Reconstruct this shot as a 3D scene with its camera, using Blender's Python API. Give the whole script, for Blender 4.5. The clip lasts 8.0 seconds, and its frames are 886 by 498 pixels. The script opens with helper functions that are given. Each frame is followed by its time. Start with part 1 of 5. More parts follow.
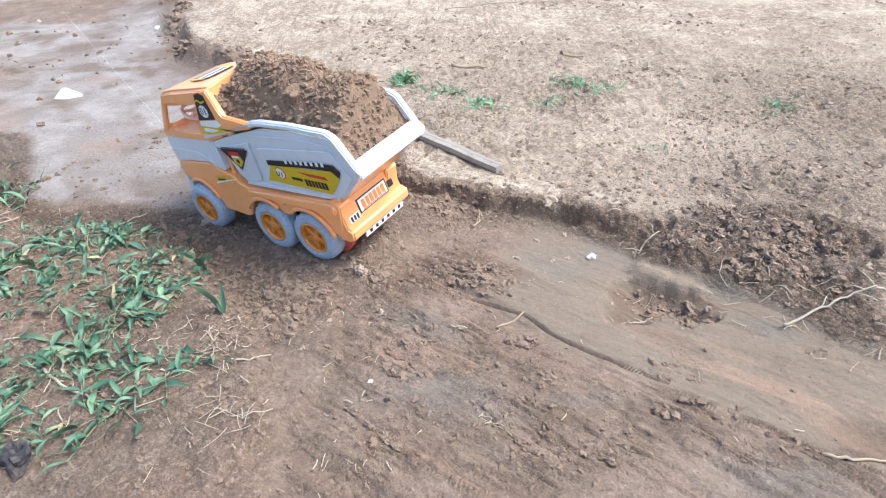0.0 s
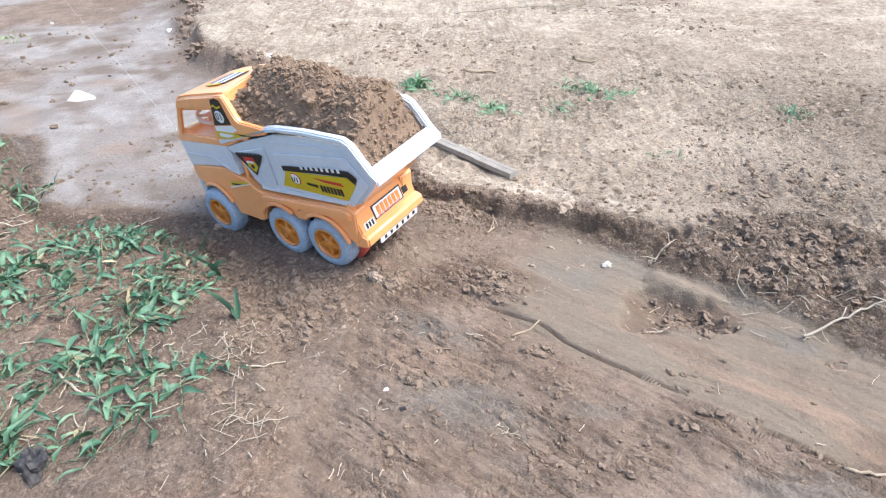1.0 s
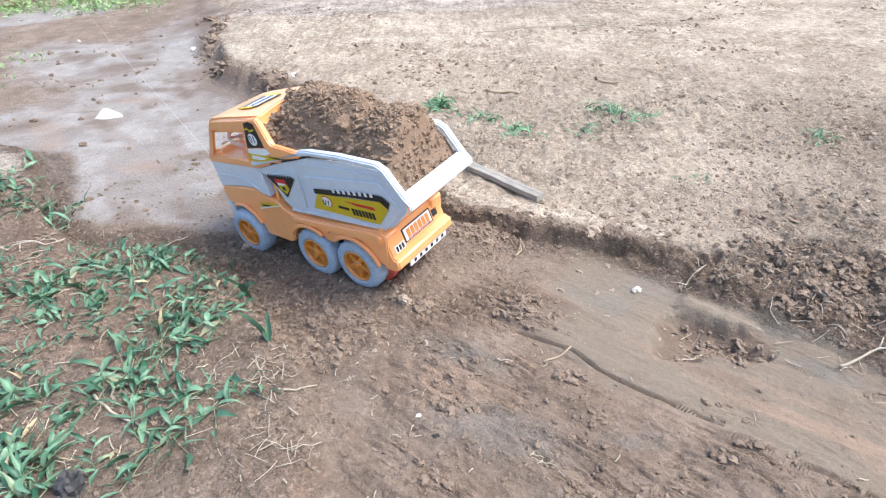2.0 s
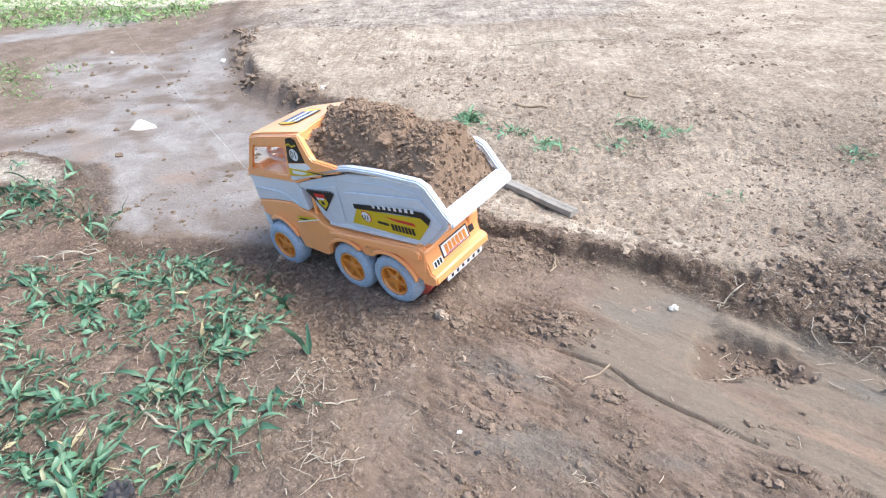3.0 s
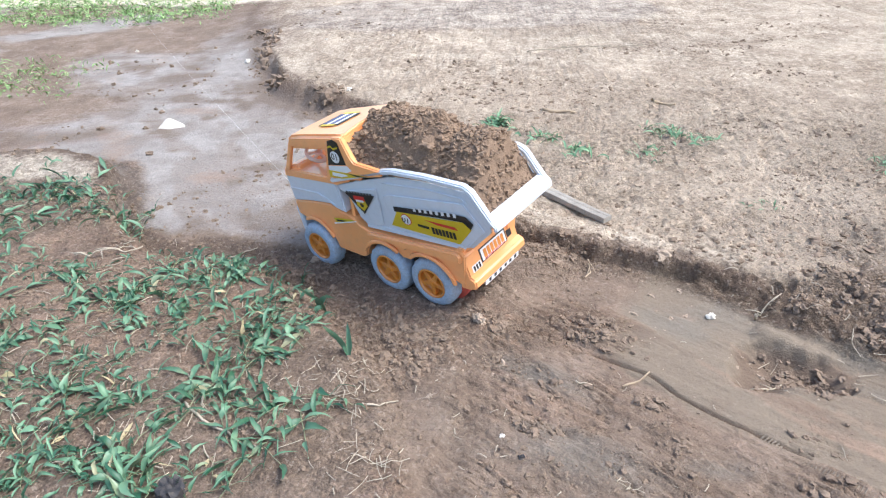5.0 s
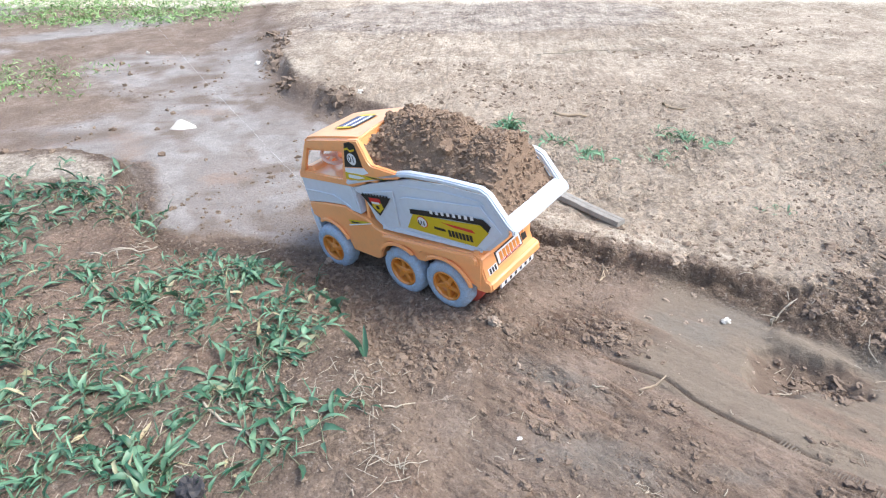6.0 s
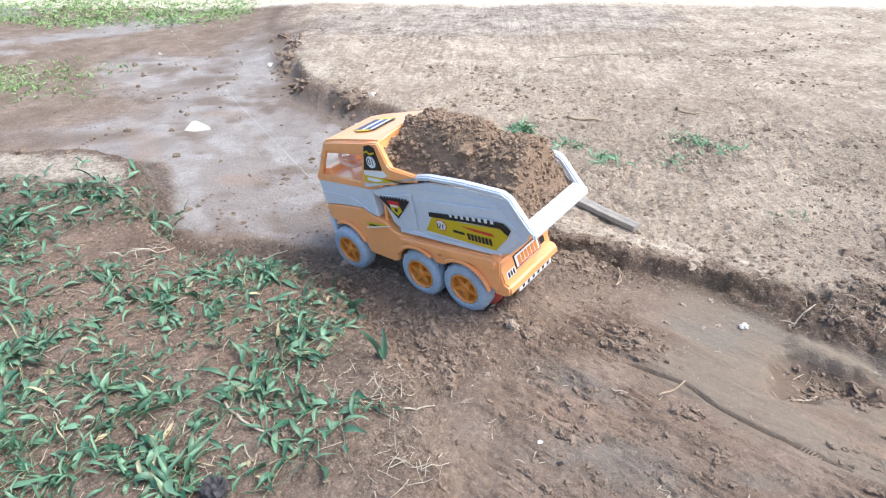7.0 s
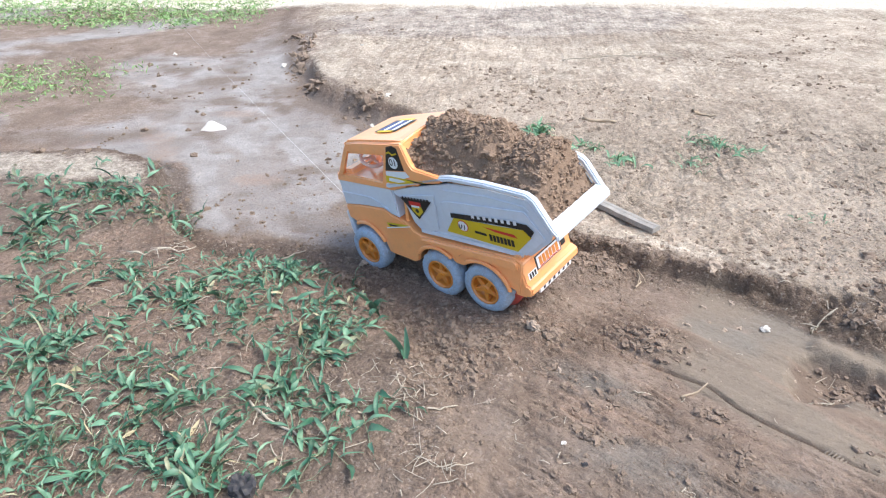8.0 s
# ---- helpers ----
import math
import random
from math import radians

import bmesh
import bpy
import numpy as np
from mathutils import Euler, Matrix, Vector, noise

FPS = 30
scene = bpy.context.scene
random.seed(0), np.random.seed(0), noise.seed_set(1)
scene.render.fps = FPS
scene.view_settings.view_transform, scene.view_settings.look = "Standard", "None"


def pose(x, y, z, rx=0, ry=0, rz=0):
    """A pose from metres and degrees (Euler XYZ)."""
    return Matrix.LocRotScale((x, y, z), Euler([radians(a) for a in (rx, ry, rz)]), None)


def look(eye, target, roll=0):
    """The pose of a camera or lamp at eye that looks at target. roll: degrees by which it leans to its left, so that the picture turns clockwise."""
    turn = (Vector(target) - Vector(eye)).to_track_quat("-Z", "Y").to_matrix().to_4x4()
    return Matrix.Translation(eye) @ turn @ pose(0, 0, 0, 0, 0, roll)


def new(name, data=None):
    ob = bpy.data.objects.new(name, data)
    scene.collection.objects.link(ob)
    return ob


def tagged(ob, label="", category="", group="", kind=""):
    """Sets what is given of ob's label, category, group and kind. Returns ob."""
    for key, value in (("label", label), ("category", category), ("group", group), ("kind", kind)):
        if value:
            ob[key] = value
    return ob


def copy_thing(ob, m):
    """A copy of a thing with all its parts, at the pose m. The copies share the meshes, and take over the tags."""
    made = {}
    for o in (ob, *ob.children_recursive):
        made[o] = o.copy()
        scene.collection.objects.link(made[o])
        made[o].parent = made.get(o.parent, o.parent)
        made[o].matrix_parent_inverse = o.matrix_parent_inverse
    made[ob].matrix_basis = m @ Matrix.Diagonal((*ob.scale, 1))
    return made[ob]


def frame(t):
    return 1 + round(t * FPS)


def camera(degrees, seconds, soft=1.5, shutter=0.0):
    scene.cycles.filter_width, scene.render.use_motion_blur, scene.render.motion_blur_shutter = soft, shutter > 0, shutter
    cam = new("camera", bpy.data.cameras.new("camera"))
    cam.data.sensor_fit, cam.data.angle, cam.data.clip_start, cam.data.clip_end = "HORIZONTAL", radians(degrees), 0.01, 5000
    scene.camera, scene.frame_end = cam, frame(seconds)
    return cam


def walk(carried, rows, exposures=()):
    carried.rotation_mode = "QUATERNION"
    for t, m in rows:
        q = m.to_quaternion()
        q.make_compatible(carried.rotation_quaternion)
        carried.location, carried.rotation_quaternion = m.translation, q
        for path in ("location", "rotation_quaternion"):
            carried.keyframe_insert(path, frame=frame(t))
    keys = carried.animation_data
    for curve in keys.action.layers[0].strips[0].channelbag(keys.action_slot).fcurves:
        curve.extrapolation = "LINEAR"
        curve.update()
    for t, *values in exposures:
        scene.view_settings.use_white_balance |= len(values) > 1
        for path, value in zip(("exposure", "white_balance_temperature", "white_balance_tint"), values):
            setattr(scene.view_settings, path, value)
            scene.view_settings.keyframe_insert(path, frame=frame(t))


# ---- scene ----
cam = camera(72.4, 8.0, soft=1.2)
PATH = [
    (0, (0.007, 0.043, 0.431), (0.012, 1.687, -0.709), -2.2),
    (0.5, (0.002, 0.046, 0.432), (0.002, 1.692, -0.704), -2.2),
    (1, (-0.004, 0.049, 0.434), (-0.016, 1.697, -0.699), -2.1),
    (1.5, (-0.014, 0.052, 0.438), (-0.034, 1.711, -0.679), -2.0),
    (2, (-0.026, 0.055, 0.445), (-0.072, 1.728, -0.65), -2.2),
    (3.5, (-0.065, 0.054, 0.458), (-0.172, 1.743, -0.608), -2.3),
    (4, (-0.076, 0.052, 0.459), (-0.188, 1.741, -0.607), -2.1),
    (4.5, (-0.083, 0.051, 0.46), (-0.198, 1.74, -0.605), -1.9),
    (6, (-0.105, 0.048, 0.462), (-0.233, 1.742, -0.593), -1.5),
    (6.5, (-0.114, 0.046, 0.463), (-0.248, 1.742, -0.588), -1.3),
    (7, (-0.122, 0.045, 0.465), (-0.264, 1.742, -0.584), -1.3),
    (7.5, (-0.131, 0.043, 0.465), (-0.284, 1.741, -0.581), -1.3),
    (8, (-0.14, 0.041, 0.467), (-0.303, 1.738, -0.58), -1.3),
]
walk(cam, [(t, look(eye, target, roll)) for t, eye, target, roll in PATH], [(0, 1.31, 5990, 6), (2, 1.32, 5980, 6), (4, 1.21, 5980, 6), (8, 1.21, 5980, 6)])


# ---- world, sun and exposure ----
SUN_DIR = Vector((0.62, -0.06, 1.0)).normalized()
world = bpy.data.worlds.new("sky")
scene.world = world
world.use_nodes = True
wn, wl = world.node_tree.nodes, world.node_tree.links
sky = wn.new("ShaderNodeTexSky")
sky.sky_type = "NISHITA"
sky.sun_disc = False
sky.sun_elevation = math.asin(SUN_DIR.z)
sky.sun_rotation = math.atan2(SUN_DIR.x, SUN_DIR.y)
sky.dust_density = 3.0
wl.new(sky.outputs["Color"], wn["Background"].inputs["Color"])
wn["Background"].inputs["Strength"].default_value = 0.150
sun_data = bpy.data.lights.new("sun", "SUN")
sun_data.energy, sun_data.angle, sun_data.color = 1.55, radians(29), (1.0, 0.95, 0.88)
new("sun", sun_data).matrix_world = look(SUN_DIR * 5, (0, 0, 0))


# ---- materials ----
def node(nt, kind, **props):
    n = nt.nodes.new(kind)
    for key, value in props.items():
        n.inputs[key].default_value = value
    return n


def noise_node(nt, coord, scale, detail=4.0, rough=0.6):
    n = node(nt, "ShaderNodeTexNoise", Scale=scale, Detail=detail, Roughness=rough)
    nt.links.new(coord, n.inputs["Vector"])
    return n.outputs["Fac"]


def ramp(nt, fac, lo, hi):
    n = nt.nodes.new("ShaderNodeMapRange")
    n.inputs["From Min"].default_value, n.inputs["From Max"].default_value = lo, hi
    nt.links.new(fac, n.inputs["Value"])
    return n.outputs["Result"]


def blend(nt, fac, a, b, mode="MIX"):
    n = nt.nodes.new("ShaderNodeMix")
    n.data_type, n.blend_type = "RGBA", mode
    for value, name in ((fac, "Factor_Float"), (a, "A_Color"), (b, "B_Color")):
        sock = next(s for s in n.inputs if s.identifier == name)
        if isinstance(value, bpy.types.NodeSocket):
            nt.links.new(value, sock)
        else:
            sock.default_value = value if isinstance(value, float) else (*value, 1.0)
    return next(s for s in n.outputs if s.identifier == "Result_Color")


def maths(nt, op, a, b):
    n = nt.nodes.new("ShaderNodeMath")
    n.operation = op
    for value, sock in ((a, n.inputs[0]), (b, n.inputs[1])):
        if isinstance(value, bpy.types.NodeSocket):
            nt.links.new(value, sock)
        else:
            sock.default_value = value
    return n.outputs[0]


def begin(name):
    m = bpy.data.materials.new(name)
    m.use_nodes = True
    nt = m.node_tree
    return m, nt, nt.nodes["Principled BSDF"]


def bump(nt, bsdf, height, strength, distance):
    n = node(nt, "ShaderNodeBump", Strength=strength, Distance=distance)
    nt.links.new(height, n.inputs["Height"])
    nt.links.new(n.outputs["Normal"], bsdf.inputs["Normal"])


def surface(name, a, b, scale, roughness=0.8, fine=400.0, depth=0.0004, dust=None, dust_amount=0.5, island=0.0, spec=0.3, grain=0.5, coat=0.0):
    """Two mixed tones, a fine grain, a dust layer and a small relief."""
    m, nt, bsdf = begin(name)
    coord = nt.nodes.new("ShaderNodeTexCoord").outputs["Object"]
    big = noise_node(nt, coord, scale)
    small = noise_node(nt, coord, fine, 3.0)
    col = blend(nt, ramp(nt, big, 0.35, 0.65), a, b)
    col = blend(nt, grain, col, blend(nt, ramp(nt, small, 0.3, 0.7), tuple(c * 0.72 for c in a), tuple(min(1.0, c * 1.2) for c in b)))
    if island:
        geo = nt.nodes.new("ShaderNodeNewGeometry").outputs["Random Per Island"]
        col = blend(nt, maths(nt, "MULTIPLY", geo, island), col, tuple(min(1.0, c * 1.7) for c in b))
    rough = roughness
    if dust:
        spots = noise_node(nt, coord, scale * 3.1, 6.0, 0.7)
        fac = maths(nt, "MULTIPLY", ramp(nt, spots, 0.45, 0.75), dust_amount)
        col = blend(nt, fac, col, dust)
        nt.links.new(maths(nt, "ADD", maths(nt, "MULTIPLY", fac, 0.5), rough), bsdf.inputs["Roughness"])
    else:
        bsdf.inputs["Roughness"].default_value = rough
    bsdf.inputs["Specular IOR Level"].default_value = spec
    bsdf.inputs["Coat Weight"].default_value = coat
    bsdf.inputs["Coat Roughness"].default_value = 0.2
    nt.links.new(col, bsdf.inputs["Base Color"])
    bump(nt, bsdf, small, 0.5, depth)
    return m


SOIL_DUST = (0.36, 0.28, 0.21)
orange = surface("orange_plastic", (0.98, 0.40, 0.135), (0.98, 0.42, 0.15), 30, 0.38, 300, 0.00006, SOIL_DUST, 0.16, spec=0.5, grain=0.06, coat=1.0)
rim_orange = surface("rim_orange_plastic", (0.72, 0.25, 0.02), (0.66, 0.22, 0.02), 60, 0.42, 400, 0.0001, SOIL_DUST, 0.3, spec=0.5, grain=0.06, coat=1.0)
grey = surface("pale_grey_plastic", (0.62, 0.67, 0.74), (0.66, 0.70, 0.76), 30, 0.42, 300, 0.00006, SOIL_DUST, 0.14, spec=0.5, grain=0.06, coat=1.0)
rubber = surface("grey_tyre_plastic", (0.30, 0.38, 0.48), (0.40, 0.47, 0.56), 45, 0.65, 500, 0.0002, (0.30, 0.25, 0.20), 0.7)
red = surface("red_plastic", (0.70, 0.10, 0.07), (0.62, 0.09, 0.06), 40, 0.45, 300, 0.00006, SOIL_DUST, 0.3, grain=0.06, coat=0.5)
dark = surface("dark_plastic", (0.03, 0.03, 0.035), (0.045, 0.04, 0.04), 40, 0.6, 300, 0.0001, SOIL_DUST, 0.3, grain=0.2)
pink = surface("cream_plastic", (0.84, 0.66, 0.55), (0.87, 0.72, 0.62), 60, 0.45, 300, 0.00006, SOIL_DUST, 0.2, grain=0.06, coat=0.5)
ink_black = surface("black_print", (0.018, 0.017, 0.018), (0.026, 0.024, 0.024), 50, 0.4, 500, 0.00003, SOIL_DUST, 0.1, grain=0.08)
ink_yellow = surface("yellow_print", (0.60, 0.43, 0.015), (0.64, 0.47, 0.02), 50, 0.4, 500, 0.00003, SOIL_DUST, 0.15, grain=0.08)
ink_white = surface("white_print", (0.76, 0.76, 0.77), (0.80, 0.80, 0.80), 50, 0.4, 500, 0.00003, SOIL_DUST, 0.12, grain=0.08)
ink_red = surface("red_print", (0.55, 0.03, 0.025), (0.60, 0.04, 0.03), 50, 0.4, 500, 0.00003, SOIL_DUST, 0.12, grain=0.08)
ink_blue = surface("blue_print", (0.06, 0.08, 0.20), (0.08, 0.10, 0.25), 50, 0.4, 500, 0.00003, SOIL_DUST, 0.12, grain=0.08)
load_soil = surface("moist_brown_soil", (0.195, 0.130, 0.088), (0.285, 0.200, 0.140), 60, 0.95, 700, 0.0016, spec=0.1)
load_crumb = surface("brown_soil_crumbs", (0.195, 0.132, 0.090), (0.295, 0.208, 0.146), 90, 0.95, 900, 0.0008, island=0.14, spec=0.1)
crumb_soil = surface("brown_earth_crumbs", (0.165, 0.118, 0.086), (0.240, 0.178, 0.132), 70, 0.95, 900, 0.0008, island=0.22, spec=0.1)
pale_crumb = surface("pale_earth_crumbs", (0.30, 0.225, 0.165), (0.40, 0.315, 0.240), 70, 0.95, 900, 0.0008, island=0.15, spec=0.1)
straw = surface("dry_straw", (0.31, 0.26, 0.19), (0.46, 0.39, 0.30), 120, 0.8, 900, 0.0002, island=0.3)
twig_bark = surface("dry_twig_bark", (0.36, 0.27, 0.18), (0.46, 0.36, 0.25), 90, 0.85, 900, 0.0003)
old_wood = surface("weathered_grey_wood", (0.25, 0.22, 0.19), (0.36, 0.33, 0.29), 60, 0.85, 500, 0.0006, (0.42, 0.34, 0.26), 0.5)
chip_stone = surface("pale_stone", (0.62, 0.56, 0.48), (0.74, 0.68, 0.60), 60, 0.8, 500, 0.0003)
chip_white = surface("white_scrap", (0.62, 0.56, 0.48), (0.72, 0.66, 0.58), 90, 0.7, 500, 0.0002)
thread_white = surface("white_thread", (0.70, 0.68, 0.64), (0.76, 0.74, 0.70), 300, 0.7, 900, 0.0001)


def leaf_material(name, a, b):
    m, nt, bsdf = begin(name)
    coord = nt.nodes.new("ShaderNodeTexCoord").outputs["Object"]
    geo = nt.nodes.new("ShaderNodeNewGeometry").outputs["Random Per Island"]
    col = blend(nt, geo, a, b)
    col = blend(nt, maths(nt, "MULTIPLY", ramp(nt, noise_node(nt, coord, 90), 0.52, 0.75), 0.45), col, (0.30, 0.27, 0.16))
    old = ramp(nt, maths(nt, "FRACT", maths(nt, "MULTIPLY", geo, 7.31), 0.0), 0.945, 0.985)
    col = blend(nt, old, col, (0.40, 0.33, 0.19))
    nt.links.new(col, bsdf.inputs["Base Color"])
    bsdf.inputs["Roughness"].default_value = 0.45
    bsdf.inputs["Specular IOR Level"].default_value = 0.5
    bump(nt, bsdf, noise_node(nt, coord, 700, 2.0), 0.3, 0.0003)
    return m


leaf = leaf_material("grass_leaf", (0.022, 0.085, 0.042), (0.150, 0.275, 0.160))
stem_green = surface("grass_stem", (0.20, 0.25, 0.13), (0.36, 0.33, 0.22), 60, 0.6, 500, 0.0001)
weed_leaf = leaf_material("weed_leaf", (0.09, 0.22, 0.10), (0.23, 0.37, 0.21))
far_leaf = leaf_material("lawn_leaf", (0.16, 0.30, 0.08), (0.30, 0.43, 0.16))


def ground_material():
    """Earth: dry pale crust, brown soil, grey silt, damp stains, painted shade and far sunlight, by the ground's zones.
    """
    m, nt, bsdf = begin("earth")
    coord = nt.nodes.new("ShaderNodeTexCoord").outputs["Object"]

    def zone(name):
        n = nt.nodes.new("ShaderNodeAttribute")
        n.attribute_name = name
        return n.outputs["Fac"]

    mid = noise_node(nt, coord, 14, 6.0, 0.65)
    small = noise_node(nt, coord, 75, 6.0, 0.7)
    fine = noise_node(nt, coord, 420, 4.0, 0.7)
    big = noise_node(nt, coord, 3.5, 3.0)

    def edged(name, soft=0.28):
        wobble = maths(nt, "MULTIPLY", maths(nt, "SUBTRACT", maths(nt, "ADD", mid, small), 1.0), 0.7)
        return ramp(nt, maths(nt, "ADD", zone(name), wobble), 0.5 - soft, 0.5 + soft)

    def pair(a, b, source):
        return blend(nt, ramp(nt, source, 0.32, 0.68), a, b)

    soil = pair((0.165, 0.117, 0.086), (0.278, 0.206, 0.155), mid)
    silt = pair((0.194, 0.150, 0.111), (0.238, 0.189, 0.141), big)
    wash = pair((0.232, 0.202, 0.180), (0.365, 0.326, 0.294), mid)
    crust = blend(nt, ramp(nt, big, 0.35, 0.65), pair((0.200, 0.148, 0.104), (0.440, 0.350, 0.262), small), pair((0.360, 0.282, 0.210), (0.510, 0.412, 0.312), mid))
    col = blend(nt, edged("silt"), soil, silt)
    col = blend(nt, edged("wash"), col, wash)
    col = blend(nt, edged("crust"), col, crust)
    # dark brown for damp stains, and for shade painted at rill, bank and hollow
    col = blend(nt, maths(nt, "MULTIPLY", edged("damp_shade"), 0.75), col, (0.145, 0.10, 0.072))
    col = blend(nt, maths(nt, "MULTIPLY", edged("ashen"), 0.5), col, (0.165, 0.157, 0.138))
    col = blend(nt, maths(nt, "MULTIPLY", edged("ruddy"), 0.55), col, (0.31, 0.205, 0.145))
    # pale dry earth, and the sunlit far strip put into the colour
    col = blend(nt, maths(nt, "MULTIPLY", edged("pale"), 0.9), col, (0.68, 0.585, 0.465))
    # grain at two sizes, less of it on smooth silt
    gritty = maths(nt, "ADD", maths(nt, "MULTIPLY", zone("rough"), 0.8), 0.15)
    col = blend(nt, maths(nt, "MULTIPLY", gritty, 0.75), col, blend(nt, ramp(nt, small, 0.3, 0.7), (0.30, 0.30, 0.30), (0.72, 0.72, 0.72)), "OVERLAY")
    col = blend(nt, maths(nt, "MULTIPLY", gritty, 0.65), col, blend(nt, ramp(nt, fine, 0.3, 0.7), (0.25, 0.25, 0.25), (0.75, 0.75, 0.75)), "OVERLAY")
    crumbs = noise_node(nt, coord, 190, 2.0, 0.6)
    col = blend(nt, maths(nt, "MULTIPLY", ramp(nt, crumbs, 0.56, 0.66), maths(nt, "MULTIPLY", gritty, 0.5)), col, (0.11, 0.08, 0.06))
    col = blend(nt, maths(nt, "MULTIPLY", ramp(nt, crumbs, 0.42, 0.32), maths(nt, "MULTIPLY", gritty, 0.4)), col, (0.55, 0.46, 0.37))
    nt.links.new(col, bsdf.inputs["Base Color"])
    bsdf.inputs["Roughness"].default_value = 0.9
    bsdf.inputs["Specular IOR Level"].default_value = 0.15
    height = maths(nt, "ADD", maths(nt, "ADD", maths(nt, "MULTIPLY", small, 0.6), maths(nt, "MULTIPLY", fine, 0.3)), maths(nt, "MULTIPLY", noise_node(nt, coord, 190, 2.0, 0.6), 0.4))
    rough = maths(nt, "ADD", maths(nt, "MULTIPLY", zone("rough"), 0.8), 0.2)
    bump(nt, bsdf, maths(nt, "MULTIPLY", height, rough), 1.0, 0.015)
    return m


earth = ground_material()


# ---- helpers of the build ----
def part(name, bm, material, parent=None, label="", smooth=False):
    me = bpy.data.meshes.new(name)
    bm.normal_update()
    bm.to_mesh(me)
    bm.free()
    me.materials.append(material)
    me.polygons.foreach_set("use_smooth", np.ones(len(me.polygons), dtype=bool))
    if not smooth:
        me.set_sharp_from_angle(angle=radians(38))
    ob = new(name, me)
    ob.parent = parent
    if label:
        ob["label"] = label
    return ob


def rounded(bm, offset, segments=3, angle=25):
    edges = [e for e in bm.edges if len(e.link_faces) == 2 and e.calc_face_angle(0) > radians(angle)]
    bmesh.ops.bevel(bm, geom=edges, offset=offset, segments=segments, affect="EDGES", clamp_overlap=True)
    return bm


def prism(profile, y0, y1, bevel=0.0012, shape=None):
    """A solid whose outline in x and z is the profile, from y0 to y1."""
    bm = bmesh.new()
    a = [bm.verts.new((x, y0, z)) for x, z in profile]
    b = [bm.verts.new((x, y1, z)) for x, z in profile]
    bm.faces.new(a)
    bm.faces.new(b[::-1])
    for i in range(len(a)):
        j = (i + 1) % len(a)
        bm.faces.new((a[j], a[i], b[i], b[j]))
    bmesh.ops.recalc_face_normals(bm, faces=bm.faces)
    if bevel:
        rounded(bm, bevel)
    if shape:
        for v in bm.verts:
            v.co = shape(v.co)
    return bm


def band(path, thick, y0, y1, bevel=0.0008, shape=None):
    """A folded strip: a path in x and z, given a thickness below it, from y0 to y1."""
    low = []
    for i, (x, z) in enumerate(path):
        p, q = path[max(i - 1, 0)], path[min(i + 1, len(path) - 1)]
        d = Vector((q[0] - p[0], q[1] - p[1])).normalized()
        low.append((x + d.y * thick, z - d.x * thick))
    return prism(list(path) + low[::-1], y0, y1, bevel, shape)


def box(x0, x1, y0, y1, z0, z1, bevel=0.001):
    return prism([(x0, z0), (x1, z0), (x1, z1), (x0, z1)], y0, y1, bevel)


def lathe(profile, steps, bump_fn=None):
    """A body turned about the y axis; the profile is in radius and y."""
    bm = bmesh.new()
    rings = []
    for k in range(steps):
        a = 2 * math.pi * k / steps
        ring = []
        for i, (r, y) in enumerate(profile):
            rr = r + (bump_fn(i, k) if bump_fn else 0)
            ring.append(bm.verts.new((rr * math.cos(a), y, rr * math.sin(a))))
        rings.append(ring)
    for k in range(steps):
        p, q = rings[k], rings[(k + 1) % steps]
        for i in range(len(profile) - 1):
            bm.faces.new((p[i], p[i + 1], q[i + 1], q[i]))
    bmesh.ops.remove_doubles(bm, verts=bm.verts, dist=1e-6)
    bmesh.ops.recalc_face_normals(bm, faces=bm.faces)
    return bm


def tube(points, radii, sides=6):
    """A tapered tube along points."""
    bm = bmesh.new()
    rings = []
    n = len(points)
    for i, p in enumerate(points):
        d = (Vector(points[min(i + 1, n - 1)]) - Vector(points[max(i - 1, 0)])).normalized()
        u = d.orthogonal().normalized()
        w = d.cross(u)
        r = radii[i] if isinstance(radii, (list, tuple)) else radii
        rings.append([bm.verts.new(Vector(p) + r * (math.cos(2 * math.pi * k / sides) * u + math.sin(2 * math.pi * k / sides) * w)) for k in range(sides)])
    for a, b in zip(rings, rings[1:]):
        for k in range(sides):
            bm.faces.new((a[k], a[(k + 1) % sides], b[(k + 1) % sides], b[k]))
    bm.faces.new(rings[0][::-1])
    bm.faces.new(rings[-1])
    bmesh.ops.recalc_face_normals(bm, faces=bm.faces)
    return bm


# ---- the lie of the ground ----
def lattice(ix, iy, seed):
    h = (ix.astype(np.int64) * 374761393 + iy.astype(np.int64) * 668265263 + seed * 982451653) & 0x7FFFFFFF
    h = ((h ^ (h >> 13)) * 1274126177) & 0x7FFFFFFF
    return ((h ^ (h >> 16)) & 0xFFFF) / 65535.0


def vnoise(x, y, seed):
    ix, iy = np.floor(x), np.floor(y)
    fx, fy = x - ix, y - iy
    fx, fy = fx * fx * (3 - 2 * fx), fy * fy * (3 - 2 * fy)
    a, b = lattice(ix, iy, seed), lattice(ix + 1, iy, seed)
    c, d = lattice(ix, iy + 1, seed), lattice(ix + 1, iy + 1, seed)
    return (a + (b - a) * fx) * (1 - fy) + (c + (d - c) * fx) * fy


